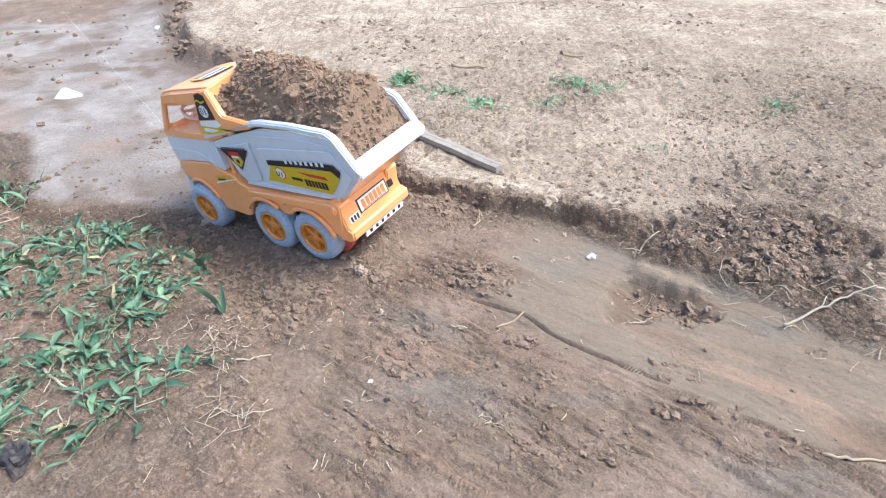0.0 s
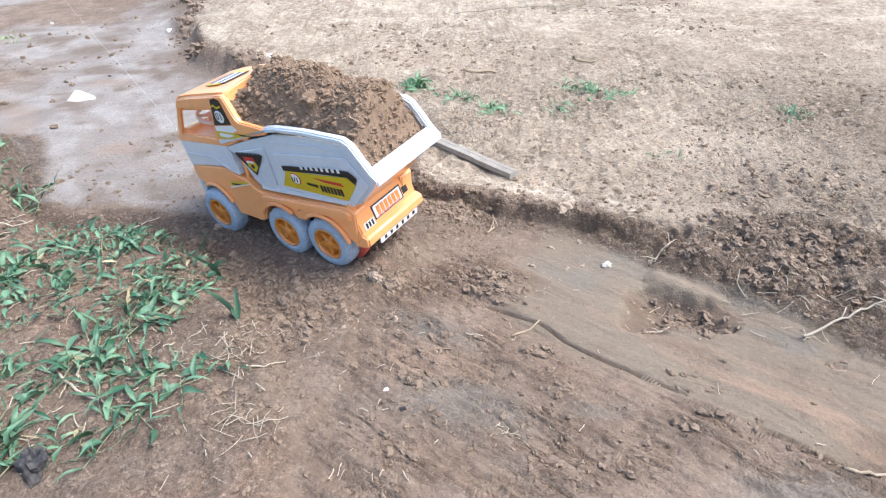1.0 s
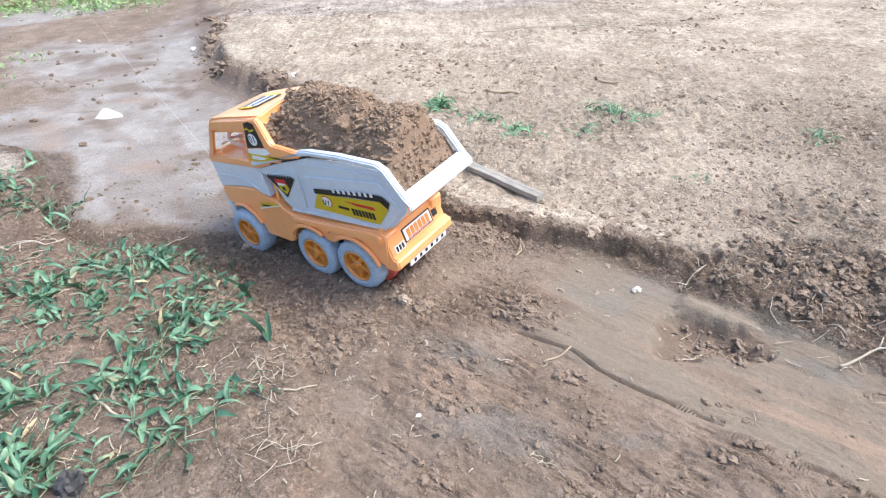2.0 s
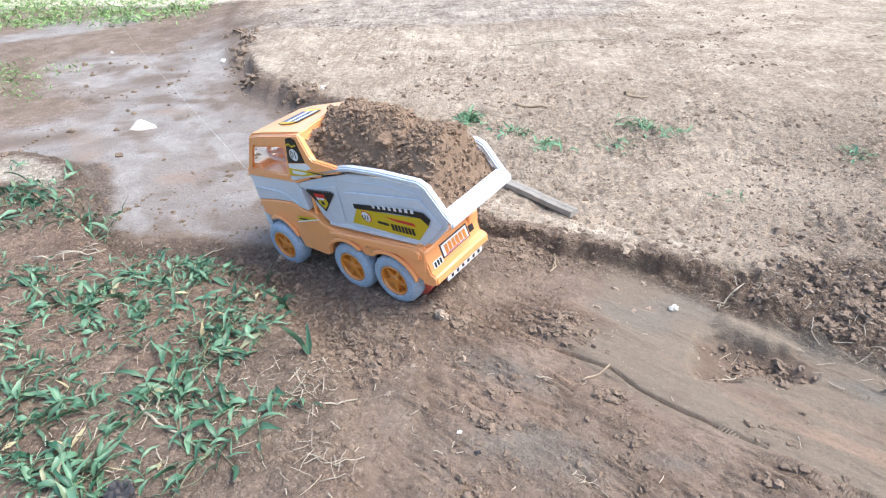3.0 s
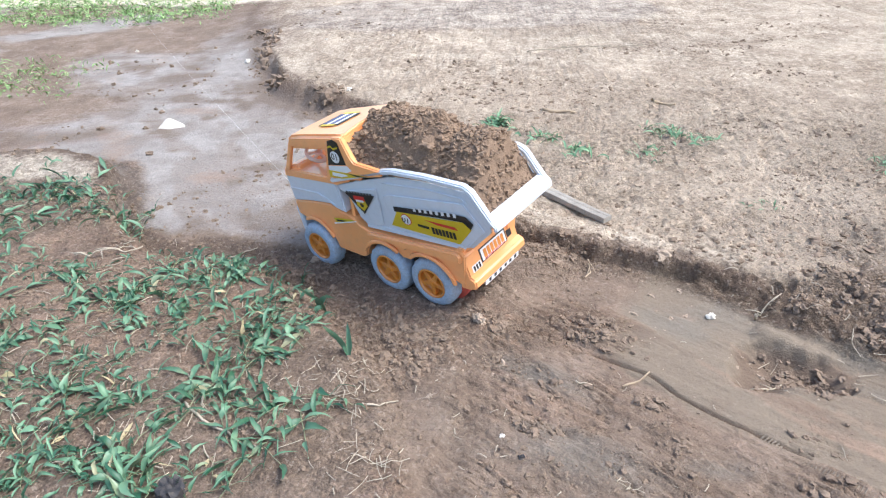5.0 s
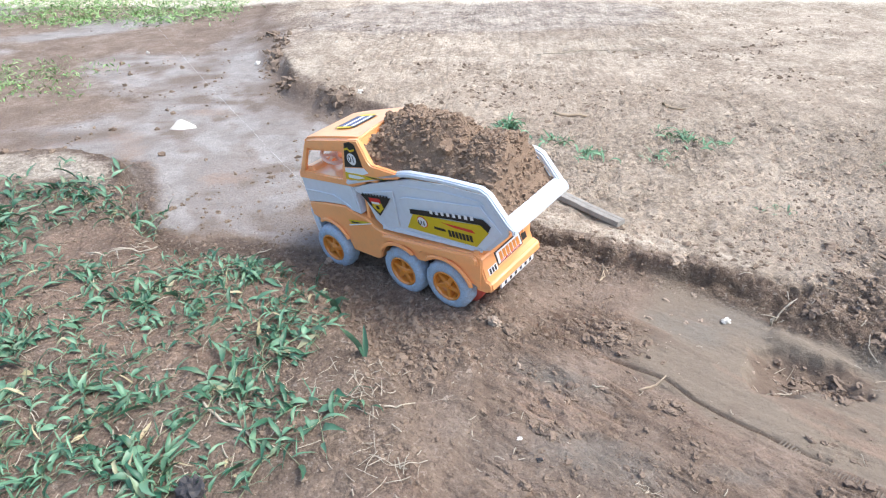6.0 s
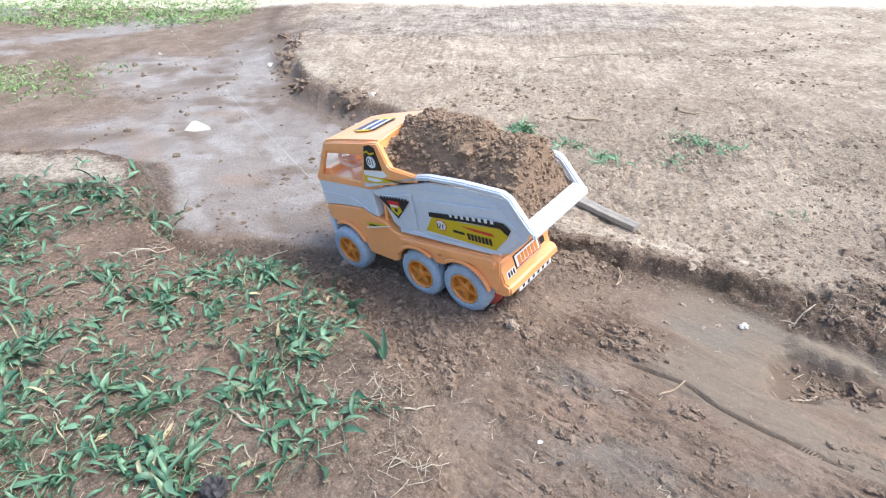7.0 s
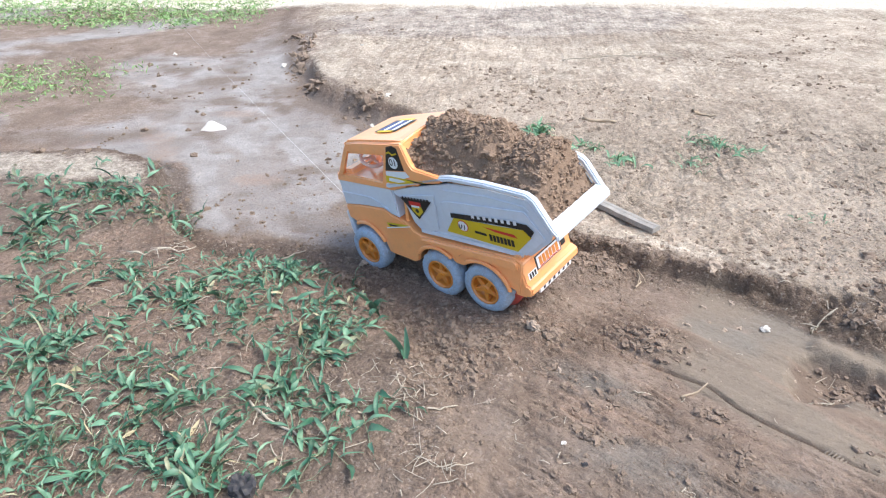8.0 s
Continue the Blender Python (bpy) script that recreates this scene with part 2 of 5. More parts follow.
def fbm(x, y, size, seed, octaves=3):
    """Noise about 0, from -1 to 1, with features of that size in metres."""
    total, amp, norm = 0, 1.0, 0
    for o in range(octaves):
        c, s = math.cos(0.7 * o + seed), math.sin(0.7 * o + seed)
        total = total + amp * (2 * vnoise((c * x + s * y) / size * 2**o + 17.3 * seed, (c * y - s * x) / size * 2**o - 9.1 * seed, seed + o) - 1)
        norm += amp
        amp *= 0.55
    return total / norm


def step(v, lo, hi):
    t = np.clip((v - lo) / (hi - lo), 0, 1)
    return t * t * (3 - 2 * t)


def along(x, y, path):
    """The distance from a path and the side of it: plus on the right hand."""
    best, side = np.full(np.shape(x), 1e9), np.zeros(np.shape(x))
    for (ax, ay), (bx, by) in zip(path, path[1:]):
        dx, dy = bx - ax, by - ay
        t = np.clip(((x - ax) * dx + (y - ay) * dy) / (dx * dx + dy * dy), 0, 1)
        px, py = x - ax - t * dx, y - ay - t * dy
        d = np.hypot(px, py)
        s = np.sign(dy * px - dx * py)
        near = d < best
        best, side = np.where(near, d, best), np.where(near, s, side)
    return best, side


def spot(x, y, cx, cy, rx, ry=None, turn=0.0):
    """1 in the middle of an oval, 0 at its rim and outside."""
    c, s = math.cos(turn), math.sin(turn)
    u, v = c * (x - cx) + s * (y - cy), c * (y - cy) - s * (x - cx)
    return step(np.hypot(u / rx, v / (ry or rx)), 1.0, 0.0)


RIGHT_BANK = [(-1.5, 4.2), (-0.95, 2.5), (-0.80, 2.05), (-0.74, 1.88), (-0.66, 1.68), (-0.56, 1.55), (-0.45, 1.44), (-0.32, 1.33), (-0.22, 1.12), (-0.16, 0.98), (-0.085, 0.90), (-0.04, 0.812), (0.045, 0.772), (0.101, 0.75), (0.169, 0.727), (0.217, 0.697), (0.263, 0.655), (0.335, 0.60), (0.40, 0.541), (0.45, 0.47), (0.62, 0.33), (0.9, 0.1)]
LEFT_BANK = [(-3.0, 1.10), (-1.3, 1.14), (-0.93, 1.13), (-0.79, 1.09), (-0.725, 0.985), (-0.69, 0.90), (-0.626, 0.825), (-0.567, 0.785), (-0.42, 0.755), (-0.33, 0.69), (-0.26, 0.62), (-0.21, 0.55), (-0.15, 0.42), (-0.12, 0.2)]
RILL = [(0.00, 0.588), (0.05, 0.566), (0.095, 0.535), (0.117, 0.508), (0.144, 0.485), (0.179, 0.461), (0.215, 0.435)]
LOW_STEP = [(-0.12, 0.58), (-0.11, 0.55), (-0.103, 0.491), (-0.124, 0.433), (-0.17, 0.36)]
# the truck's stand: its base point, its heading, how far its nose dips and its near side sinks
TRUCK = pose(-0.112, 0.7075, -0.002, -5.0, 6.0, 144.4)
TRUCK_INV = TRUCK.inverted()
FWD, LEFT, UP, BASE = (Vector(TRUCK.col[i][:3]) for i in range(4))


def terrain(x, y):
    """Height and zones of the ground at x and y."""
    wob = 0.016 * fbm(x, y, 0.07, 3, 4) + 0.06 * step(y, 0.9, 1.6) * fbm(x, y, 0.22, 4, 4)
    d, s = along(x, y, RIGHT_BANK)
    right = -d * s + wob
    d2, s2 = along(x, y, LEFT_BANK)
    left = d2 * s2 + wob * 1.3 + 0.035 * fbm(x, y, 0.16, 83, 3) * step(x, -0.66, -0.85)
    soft = 0.005 + 0.014 * step(y, 0.85, 1.2) + 0.045 * step(x, 0.20, 0.30) + 0.30 * step(y, 1.75, 2.3)
    wide = 0.6 * step(np.hypot(x, y - 1.0), 1.7, 6.0)
    is_r = step(right, -soft - wide, soft + wide)
    cut = step(x, -0.50, -0.62)
    is_l = step(left, -0.022 + 0.014 * cut - wide, 0.022 - 0.014 * cut + wide)
    chan = step(-x + 0.25 * (y - 0.75), 0.05, 0.30)
    h = -0.004 - 0.023 * chan
    h = h + is_r * (0.015 + 0.005 * step(right, 0, 0.2) - h)
    h = h + is_l * (0.004 + 0.007 * step(left, 0, 0.2) + 0.007 * cut * step(y, 0.75, 0.88) - h)
    # edge roughens the bank face and also paints the shade below its lip
    edge = step(np.abs(right + 0.008), 0.038, 0.0) * step(x, -0.12, 0.0) * (0.55 + 0.45 * step(fbm(x, y, 0.05, 35, 2), -0.3, 0.3))
    # zones
    crust = is_r * step(right, 0.012, 0.045)
    wash = (1 - is_r) * (1 - is_l) * chan * step(y + 0.35 * x, 0.60, 0.68)
    wash = wash * (1 - step(x, -0.72, -0.64) * (1 - step(y + 0.03 * fbm(x, y, 0.06, 57, 3), 0.83, 0.90)))
    d3, s3 = along(x, y, RILL)
    silt = (1 - is_r) * (1 - is_l) * step(-d3 * s3 + 0.02 * fbm(x, y, 0.06, 39), -0.025, 0.01) * step(x - 0.5 * (y - 0.55), 0.0, 0.08)
    foot = (1 - is_r) * (1 - is_l) * step(x, -0.2, -0.05) * step(y, 0.72, 0.62)
    behind = np.maximum(spot(x, y, -0.20, 0.66, 0.22, 0.15, 2.52), 0.8 * spot(x, y, -0.17, 0.58, 0.13, 0.10, 0.8))
    track = np.maximum(behind, 0.9 * spot(x, y, -0.06, 0.80, 0.16, 0.09, 2.3))
    slump = step(np.abs(left + 0.018 + 0.02 * fbm(x, y, 0.08, 59, 3)), 0.055, 0.0) * step(x, -0.50, -0.62) * step(x, -0.95, -0.85)
    churned = step(np.maximum(spot(x, y, 0.36, 0.615, 0.22, 0.085, -0.62), 0.85 * spot(x, y, 0.42, 0.63, 0.21, 0.095, -0.6)) + 0.25 * fbm(x, y, 0.07, 77, 3), 0.12, 0.62)
    wash = np.maximum(wash, 0.58 * step(np.hypot((x + 0.15) / 0.80, (y - 2.36) / 0.30) + 0.3 * fbm(x, y, 0.3, 48), 1.15, 0.8))
    crust = crust * (1 - wash)
    wash = wash * (1 - 0.8 * step(fbm(x * 0.7, y, 0.30, 61, 4), -0.30, 0.15) * step(x, -0.80, -1.10))
    margin = np.maximum(spot(x, y, -0.50, 0.805, 0.26, 0.075, 0.0), spot(x, y, -0.34, 0.765, 0.15, 0.075, -0.4))
    margin = np.maximum(step(margin + 0.35 * fbm(x, y, 0.07, 81, 3), 0.08, 0.5), 0.9 * spot(x, y, 0.25, 0.675, 0.16, 0.05, -0.55))
    smoothness = np.clip(silt + 0.25 * foot, 0, 1)
    loose = step(fbm(x, y, 0.5, 37, 3), -0.25, 0.3) * (1 - 0.85 * step(y, 1.05, 1.5))
    rough = np.clip(0.38 + 0.65 * is_r * (0.25 + 0.75 * loose) + 0.5 * is_l + 0.9 * track + edge + 0.8 * churned + 0.9 * slump - 0.42 * smoothness - 0.2 * wash + 0.75 * margin, 0.05, 1.3)
    # relief
    flow = fbm(0.80 * x - 0.6 * y, 6.0 * (0.6 * x + 0.8 * y), 0.12, 21, 4)
    run = fbm(0.55 * x - 0.83 * y, 4.0 * (0.83 * x + 0.55 * y), 0.35, 22, 4)
    h = h + 0.006 * fbm(x, y, 0.30, 5) + 0.0035 * fbm(x, y, 0.09, 6) * (0.35 + 0.65 * np.clip(rough, 0, 1))
    terrace = flow * 3.2
    terrace = (np.floor(terrace) + step(terrace - np.floor(terrace), 0.72, 1.0)) / 3.2
    h = h + (0.0016 * flow + 0.0062 * terrace) * np.clip(foot + 0.15, 0, 1) * (1 - 0.6 * silt)
    h = h + 0.0020 * fbm(x, y, 0.055, 45, 3) * foot * (1 - 0.8 * silt)
    # fine streaks that running water has cut, broken off here and there
    wander = 0.010 * fbm(x, y, 0.08, 73, 3)
    lanes = fbm(0.80 * x - 0.6 * y, 9.0 * (0.6 * x + 0.8 * y + wander), 0.17, 71, 3)
    broken = step(fbm(x, y, 0.07, 72, 3), -0.12, 0.12)
    lane = lanes * 4.5
    saw = lane - np.floor(lane)
    cutting = np.clip(foot * (1 - 0.45 * silt) + 0.25 * churned, 0, 1) * broken
    h = h + 0.0036 * cutting * (step(saw, 0.86, 1.0) - saw)
    # streak darkens the colour along each cut
    streak = cutting * step(np.abs(saw - 0.86), 0.16, 0.02)
    crag = np.abs(fbm(x, y, 0.026, 7, 3))
    h = h + 0.0110 * (0.35 - crag) * rough * (0.35 + 0.95 * is_r) + 0.0034 * fbm(x, y, 0.013, 8, 2) * rough
    h = h + 0.006 * edge * fbm(x, y, 0.025, 9, 2) + 0.014 * (churned + 0.6 * slump) * fbm(x, y, 0.045, 49, 3)
    # the footprint hollow with its clods, the wet hollow and the rills
    hx, hy = x + 0.030 * fbm(x, y, 0.07, 84, 3), y + 0.022 * fbm(x, y, 0.06, 85, 3)
    # hollow and pit darken the earth too: damp clods plus painted hollow shade
    hollow = spot(hx, hy, 0.248, 0.555, 0.088, 0.052, -0.15)
    pit = step(hollow + 0.50 * fbm(x, y, 0.050, 74, 3) * step(hollow, 0.0, 0.2), 0.10, 0.62)
    h = h - 0.012 * pit - 0.012 * hollow + 0.015 * pit * np.maximum(0, fbm(x + 0.3, y, 0.035, 11, 3)) * step(x, 0.20, 0.27)
    heave = spot(x, y, 0.30, 0.612, 0.075, 0.035, -0.45)
    h = h + 0.019 * heave * (0.7 + fbm(x, y, 0.03, 75, 3))
    ridge = step(along(x, y, [(0.243, 0.606), (0.275, 0.580), (0.300, 0.545)])[0] + 0.006 * fbm(x, y, 0.03, 82, 2), 0.024, 0.004)
    h = h + 0.008 * ridge
    wet = spot(x, y, 0.375, 0.365, 0.085, 0.036, -0.2)
    h = h - 0.014 * wet
    # sd also places a dark colour line, the rill's shade painted in
    sd = -d3 * s3 + 0.0006 * fbm(x, y, 0.03, 36, 2)
    ends = step(x, 0.0, 0.05) * step(x, 0.25, 0.19)
    h = h + ends * (0.0018 * step(sd, -0.0008, 0.0008) * step(d3, 0.10, 0.0) - 0.0034 * step(np.abs(sd + 0.0010), 0.0020, 0.0002))
    d4, s4 = along(x, y, LOW_STEP)
    h = h - 0.0025 * np.where(s4 < 0, 1.0, -1.0) * step(d4, 0.05, 0.0) * step(d4, 0.0, 0.006)
    for a, b in (((0.02, 0.595), (-0.045, 0.655)), ((0.045, 0.625), (-0.02, 0.68)), ((0.28, 0.395), (0.20, 0.448))):
        h = h - 0.0014 * step(along(x, y, [a, b])[0], 0.006, 0.001)
    # heaps of crumbs
    for cx, cy, r, up in ((0.05, 0.602, 0.05, 0.008), (-0.16, 0.60, 0.06, 0.006), (0.087, 0.498, 0.025, 0.005), (-0.07, 0.615, 0.03, 0.006), (-0.03, 0.46, 0.03, 0.003), (0.0, 0.77, 0.06, 0.010), (-0.10, 0.83, 0.08, 0.008), (0.36, 0.59, 0.07, 0.008), (-0.70, 0.99, 0.05, 0.006), (0.10, 0.455, 0.03, 0.003)):
        h = h + up * spot(x, y, cx, cy, r, r * 0.7, -0.5) * (0.8 + 0.9 * fbm(x, y, 0.02, 12, 2))
    # the wheels have pressed their own level
    u = FWD.x * (x - BASE.x) + FWD.y * (y - BASE.y)
    v = LEFT.x * (x - BASE.x) + LEFT.y * (y - BASE.y)
    level = BASE.z + u * FWD.z + v * LEFT.z
    hold = step(np.maximum(np.abs(u - 0.105) - 0.15, np.abs(v) - 0.062), 0.075, 0.0)
    h = h + hold * (level + 0.0040 * fbm(x, y, 0.022, 13, 3) + 0.0032 - h)
    far = step(np.hypot(x, y), 2.2, 5.0)
    h = h * (1 - far) + far * 0.02 * fbm(x, y, 1.7, 14)
    # the wide spots at x 0.47 and 0.70 simply darken the right crust
    damp_shade = np.clip(0.7 * step(np.abs(right + 0.02), 0.05, 0.0) * step(y, 1.1, 1.4) + 1.0 * ends * step(np.abs(sd + 0.0010), 0.0020, 0.0) + 0.95 * streak + 0.55 * pit + 0.3 * heave + 0.8 * foot * (1 - silt) * step(np.abs(flow - 0.12), 0.045, 0.0) + 0.45 * step(fbm(x, y, 0.14, 38, 4), 0.0, 0.5) * (1 - is_r) + 0.45 * spot(x, y, 0.47, 0.73, 0.42, 0.24, -0.3) + 0.40 * spot(x, y, 0.70, 1.0, 0.5, 0.4, -0.3) + 0.45 * is_r * step(y, 1.1, 1.6) * step(fbm(x * 0.4, y, 0.22, 47, 4), 0.0, 0.4) + 0.45 * step(flow, 0.05, 0.45) * foot + wash * (0.40 * step(run + 0.35 * fbm(x, y, 0.05, 54, 3), 0.1, 0.35) + 0.62 * step(fbm(x * 0.45, y, 0.13, 60, 4), 0.08, 0.42)) + 0.8 * spot(x, y, -1.05, 1.28, 0.28, 0.09, 0.1) + 0.5 * edge + 0.25 * track + 0.40 * hollow + 0.60 * margin + 0.8 * wet + 0.85 * churned + 0.95 * slump + 0.6 * spot(x, y, -0.66, 1.66, 0.10, 0.22, 0.5) + 0.45 * spot(x, y, -0.40, 1.42, 0.2, 0.1, 2.4), 0, 1)
    ashen = np.clip(0.85 * spot(x, y, -0.03, 0.53, 0.11, 0.05, -0.4) + 0.6 * foot * step(fbm(x, y, 0.16, 46, 3), 0.05, 0.4) + 0.75 * spot(x, y, 0.0, 0.43, 0.14, 0.07, -0.3) + 0.7 * spot(x, y, 0.13, 0.42, 0.06, 0.025) + 0.8 * spot(x, y, 0.34, 0.50, 0.07, 0.03, -0.6) + 0.7 * spot(x, y, 0.28, 0.33, 0.12, 0.05), 0, 1) * (1 - is_l)
    ruddy = np.clip(0.75 * behind + 0.45 * foot * step(lanes, 0.05, 0.4) + 0.8 * spot(x, y, -0.60, 1.08, 0.10, 0.05) + 0.7 * spot(x, y, -0.80, 1.46, 0.12, 0.06) + 0.45 * wash * step(run, -0.1, -0.5) + 0.75 * is_l * step(fbm(x, y, 0.22, 15), -0.3, 0.4) * step(y, 1.0, 0.8) + 0.7 * spot(x, y, -0.02, 0.50, 0.12, 0.04, -0.5) + 0.6 * spot(x, y, 0.30, 0.43, 0.12, 0.02, -0.55), 0, 1)
    # the band beyond y 2.6 paints sunlight on the far ground
    pale = np.clip(0.55 * is_l * step(y + 0.10 * fbm(x, y, 0.12, 58, 4), 0.93, 1.05) * step(left, 0.0, 0.05) * step(x, -1.5, -1.2) + step(y + 0.08 * x + 0.10 * fbm(x, y, 0.6, 55), 2.60, 2.78) + 0.30 * is_r * step(y, 1.0, 1.8) + 0.35 * step(np.abs(right - 0.045), 0.045, 0.0) * step(x, -0.1, 0.0) * step(x, 0.35, 0.2), 0, 1)
    return h, {"crust": crust, "wash": wash, "silt": silt, "damp_shade": damp_shade, "ashen": ashen, "ruddy": ruddy, "pale": pale, "rough": np.clip(rough, 0, 1), "streak": streak}


def axis_steps(lo, core_lo, core_hi, hi, fine, growth):
    out = list(np.arange(core_lo, core_hi, fine))
    s, v = fine, out[-1]
    while v < hi:
        s *= growth
        v += s
        out.append(v)
    s, v = fine, core_lo
    while v > lo:
        s *= growth
        v -= s
        out.insert(0, v)
    return np.array(out)


GRID = []


def heights(px, py):
    """The height of the built sheet at places on it."""
    xs, ys, h = GRID
    i = np.clip(np.searchsorted(xs, px) - 1, 0, len(xs) - 2)
    j = np.clip(np.searchsorted(ys, py) - 1, 0, len(ys) - 2)
    u, v = (px - xs[i]) / (xs[i + 1] - xs[i]), (py - ys[j]) / (ys[j + 1] - ys[j])
    return (h[j, i] * (1 - u) + h[j, i + 1] * u) * (1 - v) + (h[j + 1, i] * (1 - u) + h[j + 1, i + 1] * u) * v


def height(x, y):
    return float(heights(x, y))


def build_ground():
    xs = axis_steps(-60, -0.42, 0.46, 60, 0.0017, 1.027)
    ys = axis_steps(-40, 0.36, 0.80, 80, 0.0015, 1.021)
    gx, gy = np.meshgrid(xs, ys)
    gx, gy = gx.ravel(), gy.ravel()
    h, zones = terrain(gx, gy)
    nx, ny = len(xs), len(ys)
    GRID.extend((xs, ys, h.reshape(ny, nx)))
    me = bpy.data.meshes.new("ground")
    i = (np.arange(ny - 1)[:, None] * nx + np.arange(nx - 1)[None, :]).ravel()
    quads = np.stack([i, i + 1, i + nx + 1, i + nx], 1).astype(np.int32)
    me.vertices.add(nx * ny)
    me.vertices.foreach_set("co", np.stack([gx, gy, h], 1).astype(np.float32).ravel())
    me.loops.add(quads.size)
    me.loops.foreach_set("vertex_index", quads.ravel())
    me.polygons.add(len(quads))
    me.polygons.foreach_set("loop_start", np.arange(0, quads.size, 4, dtype=np.int32))
    me.polygons.foreach_set("use_smooth", np.ones(len(quads), dtype=bool))
    me.update(calc_edges=True)
    for name, values in zones.items():
        me.attributes.new(name, "FLOAT", "POINT").data.foreach_set("value", np.asarray(values, dtype=np.float32))
    me.materials.append(earth)
    return tagged(new("ground", me), "bare brown earth with pale crust, silt and a washed gully", "ground", kind="structure")


ground = build_ground()


# ---- lumps of earth ----
def lump_shapes(count, seed, detail=1, crumbly=0.0):
    rng = random.Random(seed)
    shapes = []
    for _ in range(count):
        bm = bmesh.new()
        bmesh.ops.create_icosphere(bm, subdivisions=detail, radius=1.0)
        off = Vector((rng.uniform(-9, 9), rng.uniform(-9, 9), rng.uniform(-9, 9)))
        sx, sy, sz = rng.uniform(0.8, 1.3), rng.uniform(0.7, 1.1), rng.uniform(0.55, 0.9)
        co = []
        for v in bm.verts:
            k = 1 + 0.8 * noise.noise(v.co * 1.3 + off) + 0.35 * noise.noise(v.co * 3.1 + off)
            k += crumbly * (noise.noise(v.co * 5.3 + off) + 0.6 * noise.noise(v.co * 9.0 - off))
            co.append((v.co.x * k * sx, v.co.y * k * sy, v.co.z * k * sz))
        shapes.append((np.array(co), np.array([[l.index for l in f.verts] for f in bm.faces])))
        bm.free()
    return shapes


SHAPES = lump_shapes(12, 5)
MIDDLING = lump_shapes(10, 8, 2, 0.34)
CLODS = lump_shapes(8, 6, 3, 0.22)


def lump_mesh(name, places, sizes, material, seed, flat=0.12, shapes=None):
    """Many lumps joined in one mesh; each is sunk a little."""
    rng = np.random.RandomState(seed)
    verts, faces, base = [], [], 0
    for (x, y, z), r in zip(places, sizes):
        kinds = shapes or (MIDDLING if r > 0.0020 else SHAPES)
        co, fa = kinds[rng.randint(len(kinds))]
        a, b = rng.uniform(0, 6.28), rng.uniform(-0.6, 0.6)
        ca, sa, cb, sb = math.cos(a), math.sin(a), math.cos(b), math.sin(b)
        p = co @ np.array([[1, 0, 0], [0, cb, sb], [0, -sb, cb]]) @ np.array([[ca, sa, 0], [-sa, ca, 0], [0, 0, 1]]) * r
        verts.append(p + (x, y, z + r * flat))
        faces.append(fa + base)
        base += len(co)
    v, f = np.concatenate(verts), np.concatenate(faces)
    me = bpy.data.meshes.new(name)
    me.from_pydata(v.tolist(), [], f.tolist())
    me.materials.append(material)
    return new(name, me)


def scatter(count, x0, x1, y0, y1, seed, density):
    rng = np.random.RandomState(seed)
    x, y = rng.uniform(x0, x1, count), rng.uniform(y0, y1, count)
    keep = rng.uniform(0, 1, count) < density(x, y)
    return x[keep], y[keep], rng


def brown_density(x, y):
    _, z = terrain(x, y)
    clump = step(fbm(x, y, 0.06, 31, 2), -0.15, 0.45)
    return np.clip((0.09 + 0.95 * z["rough"] * (1 - z["crust"]) + 0.5 * z["damp_shade"]) * (0.15 + clump) * (1 - 0.75 * z["wash"]) * (1 - 0.93 * z["silt"]), 0, 1)


def pale_density(x, y):
    _, z = terrain(x, y)
    return np.clip((0.10 + z["crust"]) * step(fbm(x, y, 0.05, 32, 2), -0.35, 0.35) * step(y, 2.0, 1.0), 0, 1)


def scatter_crumbs(name, count, box4, seed, density, lo, hi, material, label, sit=0.12):
    x, y, rng = scatter(count, *box4, seed, density)
    sizes = lo * (hi / lo) ** (rng.uniform(0, 1, len(x)) ** 3.2)
    ob = lump_mesh(name, np.stack([x, y, heights(x, y)], 1), sizes, material, seed, sit)
    return tagged(ob, label, "soil", kind="stuff")


scatter_crumbs("earth_crumbs", 62000, (-0.75, 0.6, 0.33, 1.05), 41, brown_density, 0.0007, 0.0034, crumb_soil, "loose brown earth crumbs lying on the ground")
scatter_crumbs("crust_crumbs", 26000, (-0.2, 1.1, 0.5, 1.6), 42, pale_density, 0.0012, 0.0044, pale_crumb, "pale dry earth crumbs on the crusted ground", -0.25)


def heap_density(x, y):
    d = 0
    for cx, cy, r in ((0.05, 0.602, 0.055), (-0.15, 0.60, 0.07), (0.087, 0.498, 0.03), (-0.07, 0.615, 0.035), (-0.03, 0.465, 0.035), (0.0, 0.765, 0.07), (-0.10, 0.82, 0.09), (-0.17, 0.56, 0.06), (0.10, 0.455, 0.03), (0.26, 0.55, 0.06), (0.38, 0.61, 0.08), (0.31, 0.64, 0.06), (0.44, 0.63, 0.08), (0.36, 0.68, 0.07), (-0.24, 0.64, 0.07), (-0.30, 0.68, 0.06), (-0.20, 0.60, 0.09), (-0.36, 0.76, 0.06), (-0.20, 0.90, 0.09)):
        d = np.maximum(d, spot(x, y, cx, cy, r, r * 0.75, -0.5))
    return d


scatter_crumbs("clod_heaps", 52000, (-0.45, 0.52, 0.40, 1.0), 43, heap_density, 0.0008, 0.0055, crumb_soil, "small heaps of broken brown clods")


def streak_density(x, y):
    _, z = terrain(x, y)
    return 0.9 * np.clip(z["streak"], 0, 1) * step(fbm(x, y, 0.04, 76, 2), -0.1, 0.3)


scatter_crumbs("streak_crumbs", 60000, (-0.22, 0.48, 0.33, 0.72), 47, streak_density, 0.0007, 0.0045, crumb_soil, "fine dark crumbs gathered along water-cut streaks")


